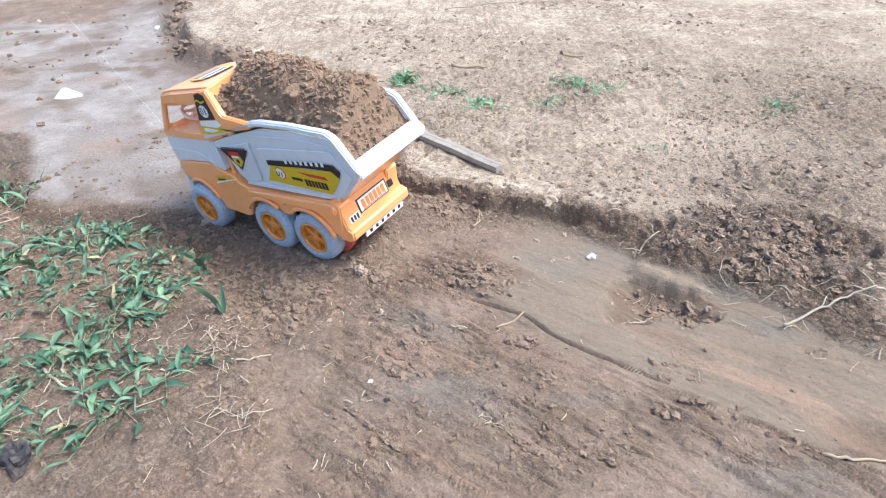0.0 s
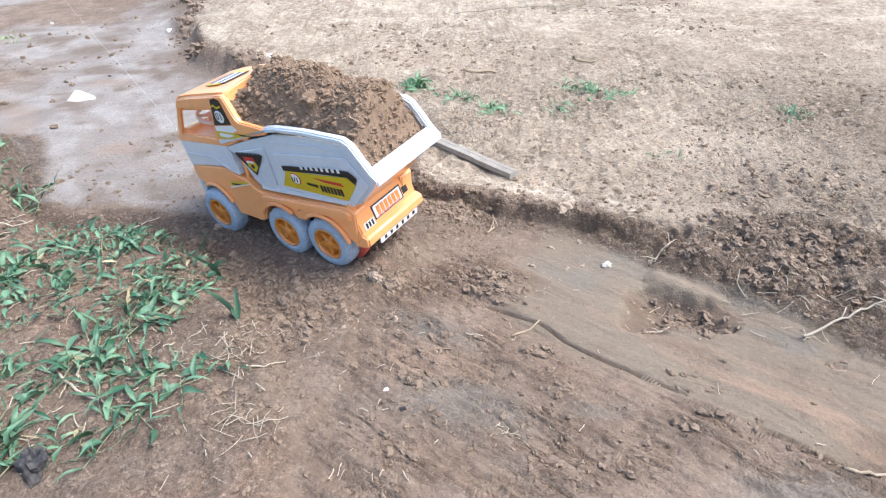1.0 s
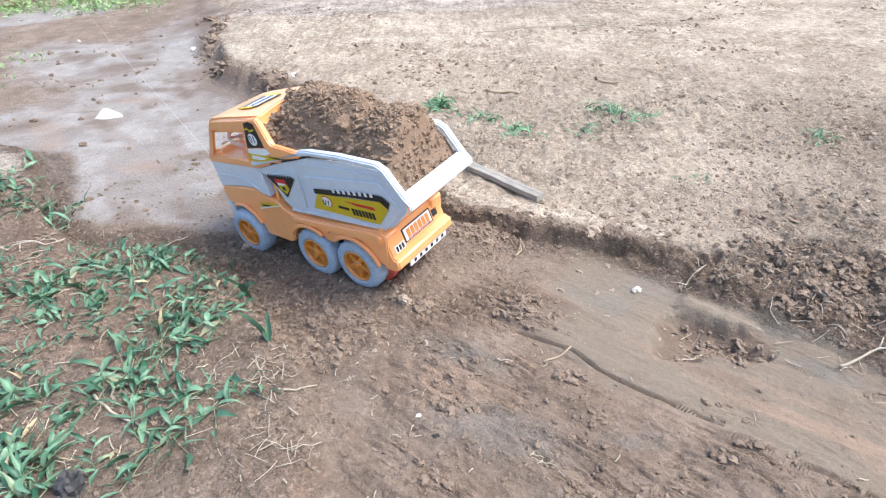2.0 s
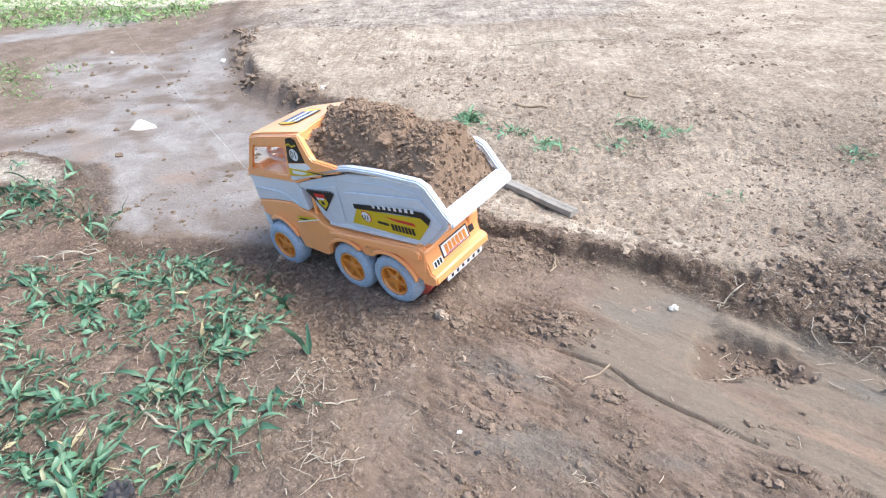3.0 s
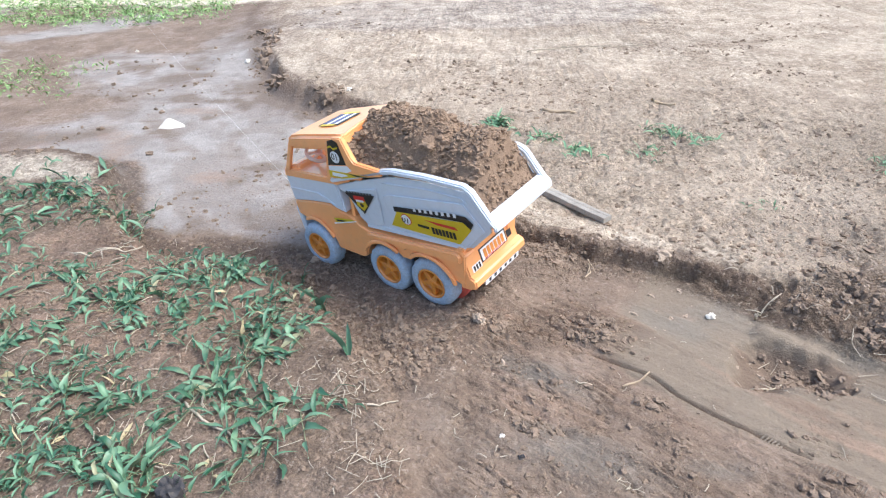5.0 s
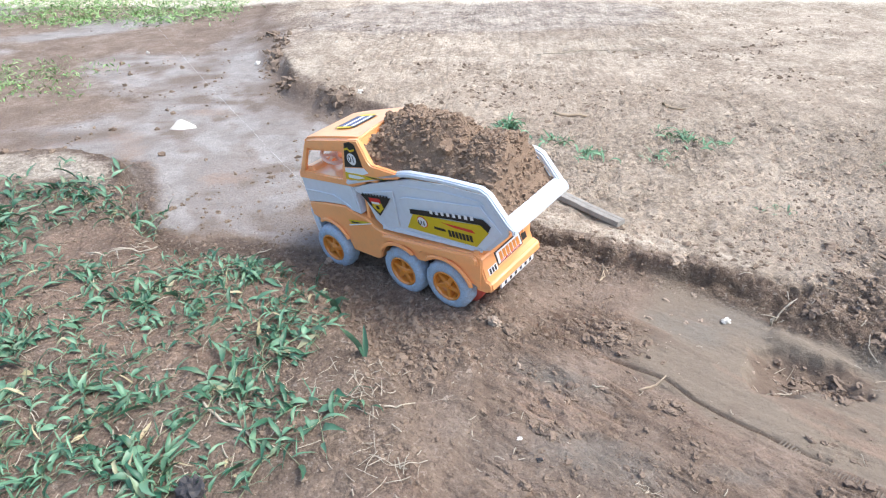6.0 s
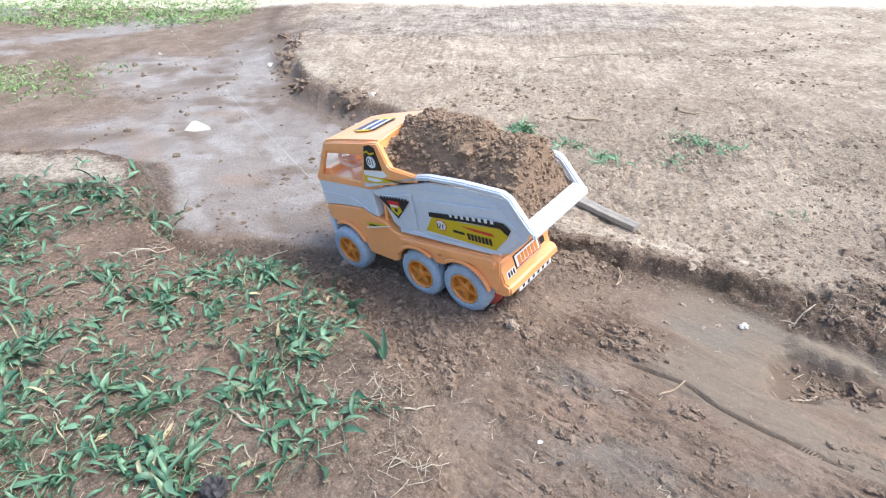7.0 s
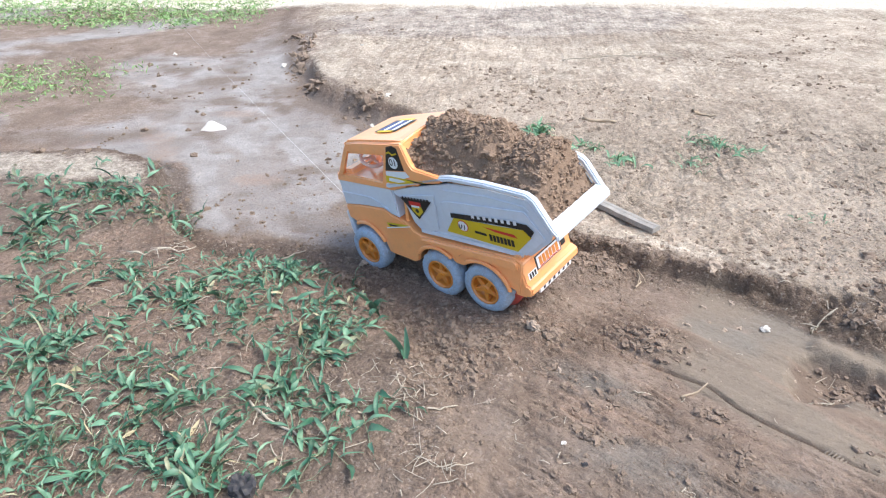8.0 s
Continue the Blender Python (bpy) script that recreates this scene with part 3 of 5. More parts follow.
def dark_density(x, y):
    _, z = terrain(x, y)
    return np.clip(0.25 + z["crust"], 0, 1) * step(fbm(x * 0.5, y, 0.12, 34, 3), -0.1, 0.4) * step(y, 2.6, 1.2)


scatter_crumbs("dark_crumbs", 16000, (-0.3, 1.5, 0.7, 2.5), 45, dark_density, 0.0016, 0.0070, crumb_soil, "dark earth crumbs strewn over the pale crust", -0.2)


def gully_density(x, y):
    _, z = terrain(x, y)
    return z["wash"] * step(fbm(x, y, 0.15, 56, 3), -0.1, 0.5)


scatter_crumbs("gully_crumbs", 5200, (-1.7, -0.25, 0.8, 2.5), 46, gully_density, 0.0015, 0.0070, crumb_soil, "small dark crumbs on the washed gully floor")


def bank_density(x, y):
    d, _ = along(x, y, RIGHT_BANK)
    d2, _ = along(x, y, LEFT_BANK)
    clump = step(fbm(x, y, 0.10, 33, 2), -0.1, 0.4)
    return np.clip(step(d, 0.07, 0.0) * step(y, 0.9, 1.3) + 0.8 * step(d2, 0.06, 0.0) * step(x, -0.6, -0.7), 0, 1) * clump


scatter_crumbs("bank_clods", 12000, (-1.2, -0.1, 0.75, 2.2), 44, bank_density, 0.0025, 0.0190, crumb_soil, "brown clods fallen along the gully banks")


# ---- the toy dump truck ----
truck = tagged(new("toy_dump_truck"), "dusty orange and grey plastic toy dump truck in a gully", "toy truck")
truck.matrix_world = TRUCK


def cab_shape(co):
    k = 1.0 - 0.22 * min(max((co.x - 0.13) / 0.14, 0), 1)
    return Vector((co.x, co.y * k, co.z))


def arc(cx, cz, r, a0, a1, n=9):
    return [(cx + r * math.cos(radians(a0 + (a1 - a0) * k / n)), cz + r * math.sin(radians(a0 + (a1 - a0) * k / n))) for k in range(n + 1)]


def build_chassis():
    arch = 0.0395
    outline = [(0.257, 0.0925), (0.255, 0.0715)]
    outline += arc(0.2123, 0.0325, arch, 60, 172, 10)
    outline += [(0.169, 0.0365), (0.122, 0.0375), (0.1150, 0.0405)]
    outline += arc(0.0735, 0.0325, arch, 14, 140, 10)
    outline += arc(0.0, 0.0325, arch, 40, 155, 10)
    outline += [(-0.0485, 0.044), (-0.054, 0.042), (-0.061, 0.088), (-0.053, 0.0935), (0.060, 0.0860), (0.098, 0.0850), (0.112, 0.0890), (0.121, 0.0985), (0.150, 0.1030), (0.165, 0.1085), (0.215, 0.1010)]
    for sign in (1, -1):
        y0, y1 = sorted((sign * 0.0535, sign * 0.0330))
        part("side_skirt", prism(outline, y0, y1, 0.0016, cab_shape), orange, truck)
    # dark material on the core paints the shade behind the wheels
    part("chassis", prism([(0.250, 0.052), (0.250, 0.086), (-0.05, 0.088), (-0.05, 0.042), (0.10, 0.040)], -0.0335, 0.0335, 0.001, cab_shape), dark, truck, "underbody coloured dark for the shade behind the wheels")
    part("front_bumper", prism([(0.266, 0.078), (0.257, 0.081), (0.250, 0.050), (0.254, 0.038), (0.262, 0.040)], -0.050, 0.050, 0.0015, cab_shape), grey, truck, "pale grey front bumper")
    # rounded ledge along the top of each skirt
    for sign in (1, -1):
        y0, y1 = sorted((sign * 0.0515, sign * 0.0578))
        part("skirt_ledge", prism([(-0.0545, 0.0770), (-0.0560, 0.0880), (-0.0500, 0.0920), (0.085, 0.0850), (0.100, 0.0830), (0.098, 0.0775), (0.045, 0.0765), (0.035, 0.0710), (0.028, 0.0765)], y0, y1, 0.0022), orange, truck)
    # fender lips round the wheel openings
    for cx, a0, a1 in ((0.2123, 55, 150), (0.0735, 30, 128), (0.0, 52, 165)):
        for sign in (1, -1):
            y0, y1 = sorted((sign * 0.0537, sign * 0.0580))
            part("fender_lip", prism(arc(cx, 0.0325, arch, a0, a1, 12) + arc(cx, 0.0325, arch + 0.0055, a1, a0, 12), y0, y1, 0.0012, cab_shape), orange, truck)


def build_cab():
    low = [(0.2565, 0.0935), (0.2590, 0.134), (0.140, 0.1460), (0.1365, 0.142), (0.1330, 0.1030), (0.150, 0.1045), (0.165, 0.1095), (0.215, 0.1020)]
    part("cab_lower_panel", prism(low, -0.0535, 0.0535, 0.0018, cab_shape), grey, truck, "pale grey lower cab panel")
    for sign in (1, -1):
        y0, y1 = sorted((sign * 0.0535, sign * 0.0552))
        part("panel_fold", prism([(0.2565, 0.1130), (0.186, 0.1200), (0.168, 0.1157), (0.150, 0.1092), (0.149, 0.1108), (0.167, 0.1176), (0.186, 0.1220), (0.2565, 0.1150)], y0, y1, 0.0004, cab_shape), grey, truck)
    part("window_sill", prism([(0.2600, 0.1315), (0.2565, 0.1450), (0.150, 0.1535), (0.110, 0.1680), (0.106, 0.1550), (0.135, 0.1445)], -0.0550, 0.0550, 0.0018, cab_shape), orange, truck)
    # roof, open window frames and the broad rear pillars
    roof = [(0.2255, 0.1785), (0.2275, 0.1890), (0.2200, 0.1985), (0.190, 0.2045), (0.118, 0.2150), (0.100, 0.2165), (0.098, 0.2000), (0.138, 0.1915), (0.208, 0.1815)]
    part("cab_roof", prism(roof, -0.0550, 0.0550, 0.0045, cab_shape), orange, truck)
    for sign in (1, -1):
        y0, y1 = sorted((sign * 0.0550, sign * 0.0490))
        part("windscreen_pillar", prism([(0.2555, 0.1400), (0.2225, 0.1900), (0.2140, 0.1900), (0.2440, 0.1400)], y0, y1, 0.0012, cab_shape), orange, truck)
        part("rear_pillar", prism([(0.1530, 0.1500), (0.1420, 0.1800), (0.1360, 0.2030), (0.1000, 0.2120), (0.0950, 0.2000), (0.0865, 0.1820), (0.0840, 0.1600)], y0, y1, 0.0012, cab_shape), orange, truck)
    part("cab_rear_wall", prism([(0.124, 0.085), (0.130, 0.085), (0.114, 0.205), (0.108, 0.205)], -0.048, 0.048, 0.0008), orange, truck)
    part("dashboard", prism([(0.249, 0.134), (0.243, 0.151), (0.225, 0.154), (0.212, 0.138)], -0.050, 0.050, 0.002, cab_shape), orange, truck)
    # steering wheel with three spokes
    ring = lathe([(0.0165 + 0.0026 * math.cos(a), 0.0026 * math.sin(a)) for a in [2 * math.pi * k / 8 for k in range(9)]], 24)
    wheel = part("steering_wheel", ring, pink, truck, "cream steering wheel", True)
    wheel.matrix_basis = pose(0.2060, 0.016, 0.1630, 62, 0, 90)
    for a in (90, 210, 330):
        spoke = part("spoke", box(0.001, 0.0160, -0.0012, 0.0012, -0.0022, 0.0022, 0.0005), pink, wheel)
        spoke.matrix_basis = pose(0, 0, 0, 0, a, 0)
    part("wheel_hub", lathe([(0.0, -0.002), (0.005, -0.0018), (0.0055, 0.0010), (0.003, 0.0024), (0.0, 0.0026)], 16), pink, wheel)
    part("steering_column", tube([(0.208, 0.016, 0.161), (0.228, 0.016, 0.144)], 0.0022, 8), pink, truck)
    part("seat", prism([(0.182, 0.134), (0.182, 0.150), (0.144, 0.153), (0.134, 0.184), (0.124, 0.186), (0.130, 0.134)], -0.040, 0.040, 0.003), pink, truck, "cream bench seat")


def build_bed():
    side = [(0.134, 0.1445), (0.100, 0.1555), (0.036, 0.1725), (-0.021, 0.1755), (-0.078, 0.1730), (-0.1030, 0.1365), (-0.1000, 0.1270), (-0.0715, 0.1000), (-0.052, 0.0960), (0.060, 0.0925), (0.086, 0.0865), (0.096, 0.0865), (0.111, 0.1000), (0.1185, 0.1345), (0.132, 0.1385)]
    rim = [(0.140, 0.1485), (0.100, 0.1600), (0.0380, 0.1765), (0.0260, 0.1785), (-0.0210, 0.1797), (-0.0760, 0.1775), (-0.0815, 0.1745), (-0.1065, 0.1385)]

    def lean(co):
        k = 1 - 0.11 * min(max((0.142 - co.z) / 0.05, 0), 1)
        return Vector((co.x, co.y * k, co.z))

    tub = tagged(part("tipper_bed", prism([(-0.060, 0.0945), (0.100, 0.088), (0.100, 0.094), (-0.058, 0.101)], -0.050, 0.050, 0.0008), grey, truck), "pale grey tipper bed with a thick rim")
    for sign in (1, -1):
        y0, y1 = sorted((sign * 0.0535, sign * 0.0500))
        part("bed_side", prism(side, y0, y1, 0.0007, lean), grey, tub)
        y0, y1 = sorted((sign * 0.0580, sign * 0.0490))
        part("bed_rim", band(rim, 0.0062, y0, y1, 0.0016), grey, tub)
        y0, y1 = sorted((sign * 0.0536, sign * 0.0555))
        part("raised_panel", prism([(0.056, 0.0975), (0.052, 0.1460), (0.040, 0.1500), (-0.072, 0.1605), (-0.0960, 0.1300), (-0.0690, 0.1015)], y0, y1, 0.0009, lean), grey, tub)
        part("front_gusset", prism([(0.121, 0.1400), (0.060, 0.1545), (0.066, 0.1000), (0.092, 0.0890)], y0, y1, 0.0009, lean), grey, tub)
        # moulded fold under the rim
        part("side_fold", band([(0.050, 0.1620), (-0.021, 0.1670), (-0.071, 0.1650), (-0.0760, 0.1600)], 0.0016, *sorted((sign * 0.0536, sign * 0.0552)), 0.0005), grey, tub)
    part("tail_wall", band([(-0.064, 0.102), (-0.1005, 0.1380)], -0.003, -0.052, 0.052, 0.0007), grey, tub)
    part("tail_lip", band([(-0.0985, 0.1470), (-0.1035, 0.1460), (-0.1105, 0.1400), (-0.1100, 0.1345)], 0.0040, -0.0580, 0.0580, 0.0015), grey, tub)
    part("bed_front_wall", prism([(0.086, 0.09), (0.098, 0.10), (0.102, 0.165), (0.097, 0.165)], -0.050, 0.050, 0.0007), grey, tub)
    # orange head guard round the front of the bed, a little higher in its middle
    guard = prism([(0.100, 0.165), (0.112, 0.165), (0.1155, 0.2125), (0.1000, 0.2150)], -0.0545, 0.0545, 0.0)
    bmesh.ops.subdivide_edges(guard, edges=[e for e in guard.edges if abs(e.verts[0].co.y - e.verts[1].co.y) > 0.05], cuts=7, use_grid_fill=True)
    for v in guard.verts:
        if v.co.z > 0.2:
            v.co.z += 0.006 * (1 - (v.co.y / 0.0545) ** 2)
    part("head_guard", rounded(guard, 0.0016), orange, truck)
    for sign in (1, -1):
        y0, y1 = sorted((sign * 0.0580, sign * 0.0510))
        part("guard_wing", prism([(0.136, 0.1560), (0.124, 0.2000), (0.119, 0.2130), (0.1000, 0.2150), (0.0960, 0.2060), (0.0900, 0.1900), (0.0855, 0.1845), (0.070, 0.1830), (0.0400, 0.1800), (0.0430, 0.1730), (0.075, 0.1670), (0.105, 0.1600)], y0, y1, 0.0015), orange, truck)


def build_tail():
    part("rear_panel", prism([(-0.048, 0.0975), (-0.060, 0.0985), (-0.0555, 0.087), (-0.0640, 0.050), (-0.0615, 0.038), (-0.045, 0.038)], -0.0520, 0.0520, 0.002), orange, truck)
    part("bumper_step", prism([(-0.0600, 0.0600), (-0.0700, 0.0560), (-0.0715, 0.0500), (-0.0695, 0.0430), (-0.0600, 0.0400)], -0.0535, 0.0535, 0.0022), orange, truck)
    # sloping orange apron that carries the bed's tail
    part("tail_apron", prism([(-0.052, 0.0940), (-0.0560, 0.0870), (-0.0700, 0.0980), (-0.0960, 0.1270), (-0.0930, 0.1285), (-0.0640, 0.1005)], -0.0470, 0.0470, 0.0016), orange, truck)
    # printed label on the slope of the tail, and a white strip below it

    def on_face(z0, z1, out):
        """A thin slab on the tail's sloping face."""
        x0, x1 = -0.0555 - (0.087 - z0) * 0.2297 - out, -0.0555 - (0.087 - z1) * 0.2297 - out
        return [(x0 + 0.0006, z0), (x0, z0), (x1, z1), (x1 + 0.0006, z1)]

    plate = tagged(part("tail_label", prism(on_face(0.0800, 0.0625, 0.0004), -0.029, 0.025, 0), ink_black, truck), "black printed label with an orange word panel")
    part("label_field", prism(on_face(0.0786, 0.0640, 0.0008), -0.0268, 0.0228, 0), ink_white, plate)
    for k in range(6):
        part("label_word", prism(on_face(0.0765, 0.0662, 0.0012), -0.0232 + 0.0072 * k, -0.0176 + 0.0072 * k, 0), rim_orange, plate)
    part("label_rule", prism(on_face(0.0655, 0.0647, 0.0012), -0.0232, 0.0192, 0), ink_red, plate)
    part("label_tip", prism(on_face(0.0680, 0.0600, 0.0006), 0.0265, 0.0440, 0), ink_white, plate)
    for k in range(3):
        part("tip_bar", prism(on_face(0.0672, 0.0608, 0.0010), 0.029 + 0.005 * k, 0.032 + 0.005 * k, 0), ink_black, plate)
    part("label_point", prism(on_face(0.0745, 0.0660, 0.0006), -0.0400, -0.0305, 0), ink_black, plate)
    strip = tagged(part("tail_strip", prism([(-0.0650, 0.0460), (-0.0672, 0.0460), (-0.0660, 0.0340), (-0.0640, 0.0340)], -0.042, 0.030, 0), ink_white, truck), "white printed strip with dark bars")
    for k in range(6):
        y = -0.030 + 0.011 * k
        part("strip_bar", prism([(-0.0664, 0.0405), (-0.0672, 0.0405), (-0.0667, 0.0360), (-0.0658, 0.0360)], y - 0.006, y - 0.002, 0), ink_black, strip)


def build_wheel():
    """One wheel whose outer face looks to +y, turned about its own middle."""
    hub = new("wheel")
    lug = lambda i, k: (0.0010 if (k // 2) % 2 == (1 if i in (4, 5) else 0) else -0.0006) if i in (3, 4, 5, 6) else 0.0
    tyre = [(0.0205, -0.009), (0.0272, -0.0105), (0.0315, -0.0098), (0.0335, -0.0075), (0.0339, -0.0025), (0.0339, 0.003), (0.0335, 0.0082), (0.0320, 0.0106), (0.0300, 0.0117), (0.0255, 0.0125), (0.0220, 0.0122), (0.0209, 0.0105), (0.0205, -0.009)]
    part("tyre", lathe(tyre, 64, lug), rubber, hub, "dusty grey tyre with lugs", True)
    rim = part("rim", lathe([(0.0214, 0.0112), (0.0204, 0.0124), (0.0188, 0.0120), (0.0181, 0.0080), (0.0180, 0.0020), (0.0, 0.0015)], 40), rim_orange, hub, "orange rim with five spokes", True)
    part("hub_cap", lathe([(0.0070, 0.0018), (0.0068, 0.0092), (0.0056, 0.0104), (0.0032, 0.0107), (0.0030, 0.0120), (0.0, 0.0124)], 20), rim_orange, hub, "", False)
    for k in range(5):
        spoke = part("spoke", prism([(0.0050, -0.0040), (0.0190, -0.0022), (0.0190, 0.0022), (0.0050, 0.0040)], 0.0018, 0.0096, 0.0008), rim_orange, hub)
        spoke.matrix_basis = pose(0, 0, 0, 0, 72 * k + 18, 0)
    return hub


def build_wheels():
    first = build_wheel()
    first.parent = truck
    first.matrix_basis = pose(0.0, 0.0445, 0.0325)
    spots = [(x, s) for x in (0.0, 0.0735, 0.2123) for s in (1, -1)][1:]
    wheels = [first]
    for n, (x, s) in enumerate(spots):
        w = copy_thing(first, pose(x, 0.0445 * s, 0.0325, 0, 31 * n, 0 if s > 0 else 180))
        w.parent = truck
        wheels.append(w)
    for s in (1, -1):
        disc = part("inner_disc", lathe([(0.0, -0.005), (0.0322, -0.005), (0.0336, -0.004), (0.0336, 0.004), (0.0322, 0.005), (0.0, 0.005)], 40), red, truck, "red plastic disc behind the tyre", False)
        disc.matrix_basis = pose(-0.0085, 0.0300 * s, 0.0325)
    for x in (0.0, 0.0735, 0.2123):
        part("axle", tube([(x, -0.040, 0.0325), (x, 0.040, 0.0325)], 0.003, 10), dark, truck)


def decal(name, shape, y, material, parent, label="", plane=None):
    """A thin printed piece on the near or far side of the truck."""
    y0, y1 = sorted((y, y + math.copysign(0.0003, y)))
    return part(name, prism(shape, y0, y1, 0, plane), material, parent, label)


def number_mesh(text, size):
    curve = bpy.data.curves.new("number", "FONT")
    curve.body, curve.size, curve.align_x, curve.align_y, curve.extrude = text, size, "CENTER", "CENTER", 0.00012
    ob = bpy.data.objects.new("number", curve)
    scene.collection.objects.link(ob)
    bpy.context.view_layer.update()
    me = bpy.data.meshes.new_from_object(ob.evaluated_get(bpy.context.evaluated_depsgraph_get()))
    bpy.data.objects.remove(ob)
    me.name = "number"
    me.materials.clear()
    me.materials.append(ink_black)
    return me


def disc_shape(cx, cz, r, n=24):
    return [(cx + r * math.cos(2 * math.pi * k / n), cz + r * math.sin(2 * math.pi * k / n)) for k in range(n)]


def build_prints():
    digits = number_mesh("01", 0.0125)
    for s in (1, -1):
        lean = lambda co: Vector((co.x, co.y * (1 - 0.11 * min(max((0.142 - co.z) / 0.05, 0), 1)), co.z))
        field = decal("side_print", [(0.0510, 0.1035), (0.0340, 0.1280), (-0.0300, 0.1325), (-0.0690, 0.1365), (-0.0775, 0.1280), (-0.0550, 0.1025)], 0.0558 * s, ink_yellow, truck, "yellow and black printed side panel", lean)
        decal("print_border", [(0.0380, 0.1275), (0.0370, 0.1345), (-0.0500, 0.1445), (-0.0735, 0.1450), (-0.0825, 0.1375), (-0.0770, 0.1285), (-0.0680, 0.1370), (-0.0200, 0.1335), (0.0100, 0.1300)], 0.0561 * s, ink_black, field, "", lean)
        for k in range(8):
            x = 0.004 - 0.0086 * k
            z = 0.1352 + 0.00080 * k
            decal("border_dash", [(x, z), (x - 0.0042, z + 0.0003), (x - 0.0042, z + 0.0058), (x, z + 0.0055)], 0.0565 * s, ink_white, field, "", lean)
        decal("number_disc", disc_shape(0.0215, 0.1190, 0.0080), 0.0562 * s, ink_red, field, "", lean)
        decal("disc_field", disc_shape(0.0215, 0.1190, 0.0070), 0.0566 * s, ink_white, field, "", lean)
        n = new("number", digits)
        n.parent = field
        n.matrix_basis = pose(0.0215, 0.0545 * s, 0.1190, 90 - 7 * s, 0, 180 if s > 0 else 0)
        decal("print_flash", [(-0.010, 0.1262), (-0.054, 0.1265), (-0.058, 0.1225), (-0.028, 0.1228)], 0.0562 * s, ink_red, field, "", lean)
        decal("word_bar", [(0.004, 0.1135), (0.004, 0.1170), (-0.013, 0.1168), (-0.013, 0.1130)], 0.0562 * s, ink_black, field, "", lean)
        for k in range(7):
            x = -0.0170 - 0.0052 * k
            z = 0.1080 + 0.00005 * k
            decal("word_bar", [(x, z), (x - 0.0038, z), (x - 0.0038, z + 0.0095), (x, z + 0.0095)], 0.0562 * s, ink_black, field, "", lean)
        tri = decal("triangle_print", [(0.1205, 0.1385), (0.0660, 0.1430), (0.0965, 0.1095)], 0.0558 * s, ink_black, truck, "black triangular print with a small shield", lean)
        decal("shield", [(0.1040, 0.1330), (0.0870, 0.1345), (0.0850, 0.1240), (0.0950, 0.1145), (0.1040, 0.1220)], 0.0561 * s, ink_yellow, tri, "", lean)
        decal("shield_head", [(0.1060, 0.1365), (0.0860, 0.1380), (0.0860, 0.1315), (0.1060, 0.1300)], 0.0564 * s, ink_red, tri, "", lean)
        decal("shield_bar", [(0.1030, 0.1310), (0.0890, 0.1320), (0.0890, 0.1290), (0.1030, 0.1280)], 0.0567 * s, ink_white, tri, "", lean)
        decal("shield_mark", disc_shape(0.0950, 0.1235, 0.0032, 6), 0.0564 * s, ink_black, tri, "", lean)
        for k in range(9):
            x, z = 0.1165 - 0.0054 * k, 0.1393 + 0.00043 * k
            decal("triangle_dash", [(x, z), (x - 0.0028, z), (x - 0.0028, z + 0.0022), (x, z + 0.0022)], 0.0561 * s, ink_black, tri, "", lean)
        # rear pillar: black print with the number, and the striped foot below it
        yp = 0.0583 * s
        pil = decal("pillar_print", [(0.1335, 0.1755), (0.1240, 0.2085), (0.1140, 0.2115), (0.1060, 0.2090), (0.1000, 0.1800)], yp, ink_black, truck, "black printed pillar panel")
        decal("pillar_zigzag", [(0.1255, 0.2015), (0.1200, 0.2035), (0.1160, 0.2005), (0.1080, 0.2030), (0.1075, 0.2008), (0.1160, 0.1980), (0.1200, 0.2010), (0.1262, 0.1990)], yp * 1.007, ink_yellow, pil)
        decal("pillar_disc", disc_shape(0.1165, 0.1885, 0.0078), yp * 1.007, ink_white, pil)
        n = new("number", digits)
        n.parent = pil
        n.matrix_basis = pose(0.1165, 0.0592 * s, 0.1885, 90, 0, 180 if s > 0 else 0)
        decal("pillar_foot", [(0.1345, 0.1690), (0.1337, 0.1745), (0.0985, 0.1790), (0.0920, 0.1735), (0.1120, 0.1655)], yp, ink_white, truck, "pale printed band")
        foot = decal("stripe_print", [(0.1360, 0.1590), (0.1352, 0.1685), (0.1160, 0.1690), (0.0640, 0.1700), (0.0850, 0.1665), (0.1130, 0.1600)], yp * 1.004, ink_yellow, truck, "yellow, white and black striped print")
        decal("stripe", [(0.1300, 0.1620), (0.1290, 0.1665), (0.1090, 0.1670), (0.1000, 0.1658), (0.1130, 0.1622)], yp * 1.011, ink_white, foot)
        decal("stripe", [(0.0990, 0.1690), (0.0650, 0.1695), (0.0830, 0.1672)], yp * 1.011, ink_black, foot)
        # small winged print on the front fender
        yf = 0.0538 * s
        wing = decal("fender_print", [(0.1610, 0.0905), (0.1500, 0.0925), (0.1180, 0.0960), (0.1380, 0.0870), (0.1560, 0.0830)], yf * 1.001, ink_yellow, truck, "small winged print")
        decal("wing_bar", [(0.1620, 0.0830), (0.1150, 0.0955), (0.1150, 0.0943), (0.1620, 0.0812)], yf * 1.007, ink_white, wing)
        decal("wing_bar", [(0.1560, 0.0895), (0.1350, 0.0915), (0.1430, 0.0885), (0.1550, 0.0872)], yf * 1.007, ink_black, wing)
    # roof badge drawn as plain bars
    badge = tagged(part("roof_badge", box(0.146, 0.186, -0.021, 0.021, 0.0, 0.0004, 0), ink_black, truck), "dark badge with white and blue bars")
    badge.matrix_basis = pose(-0.0020, 0, 0.2332, 0, 8.3, 0)
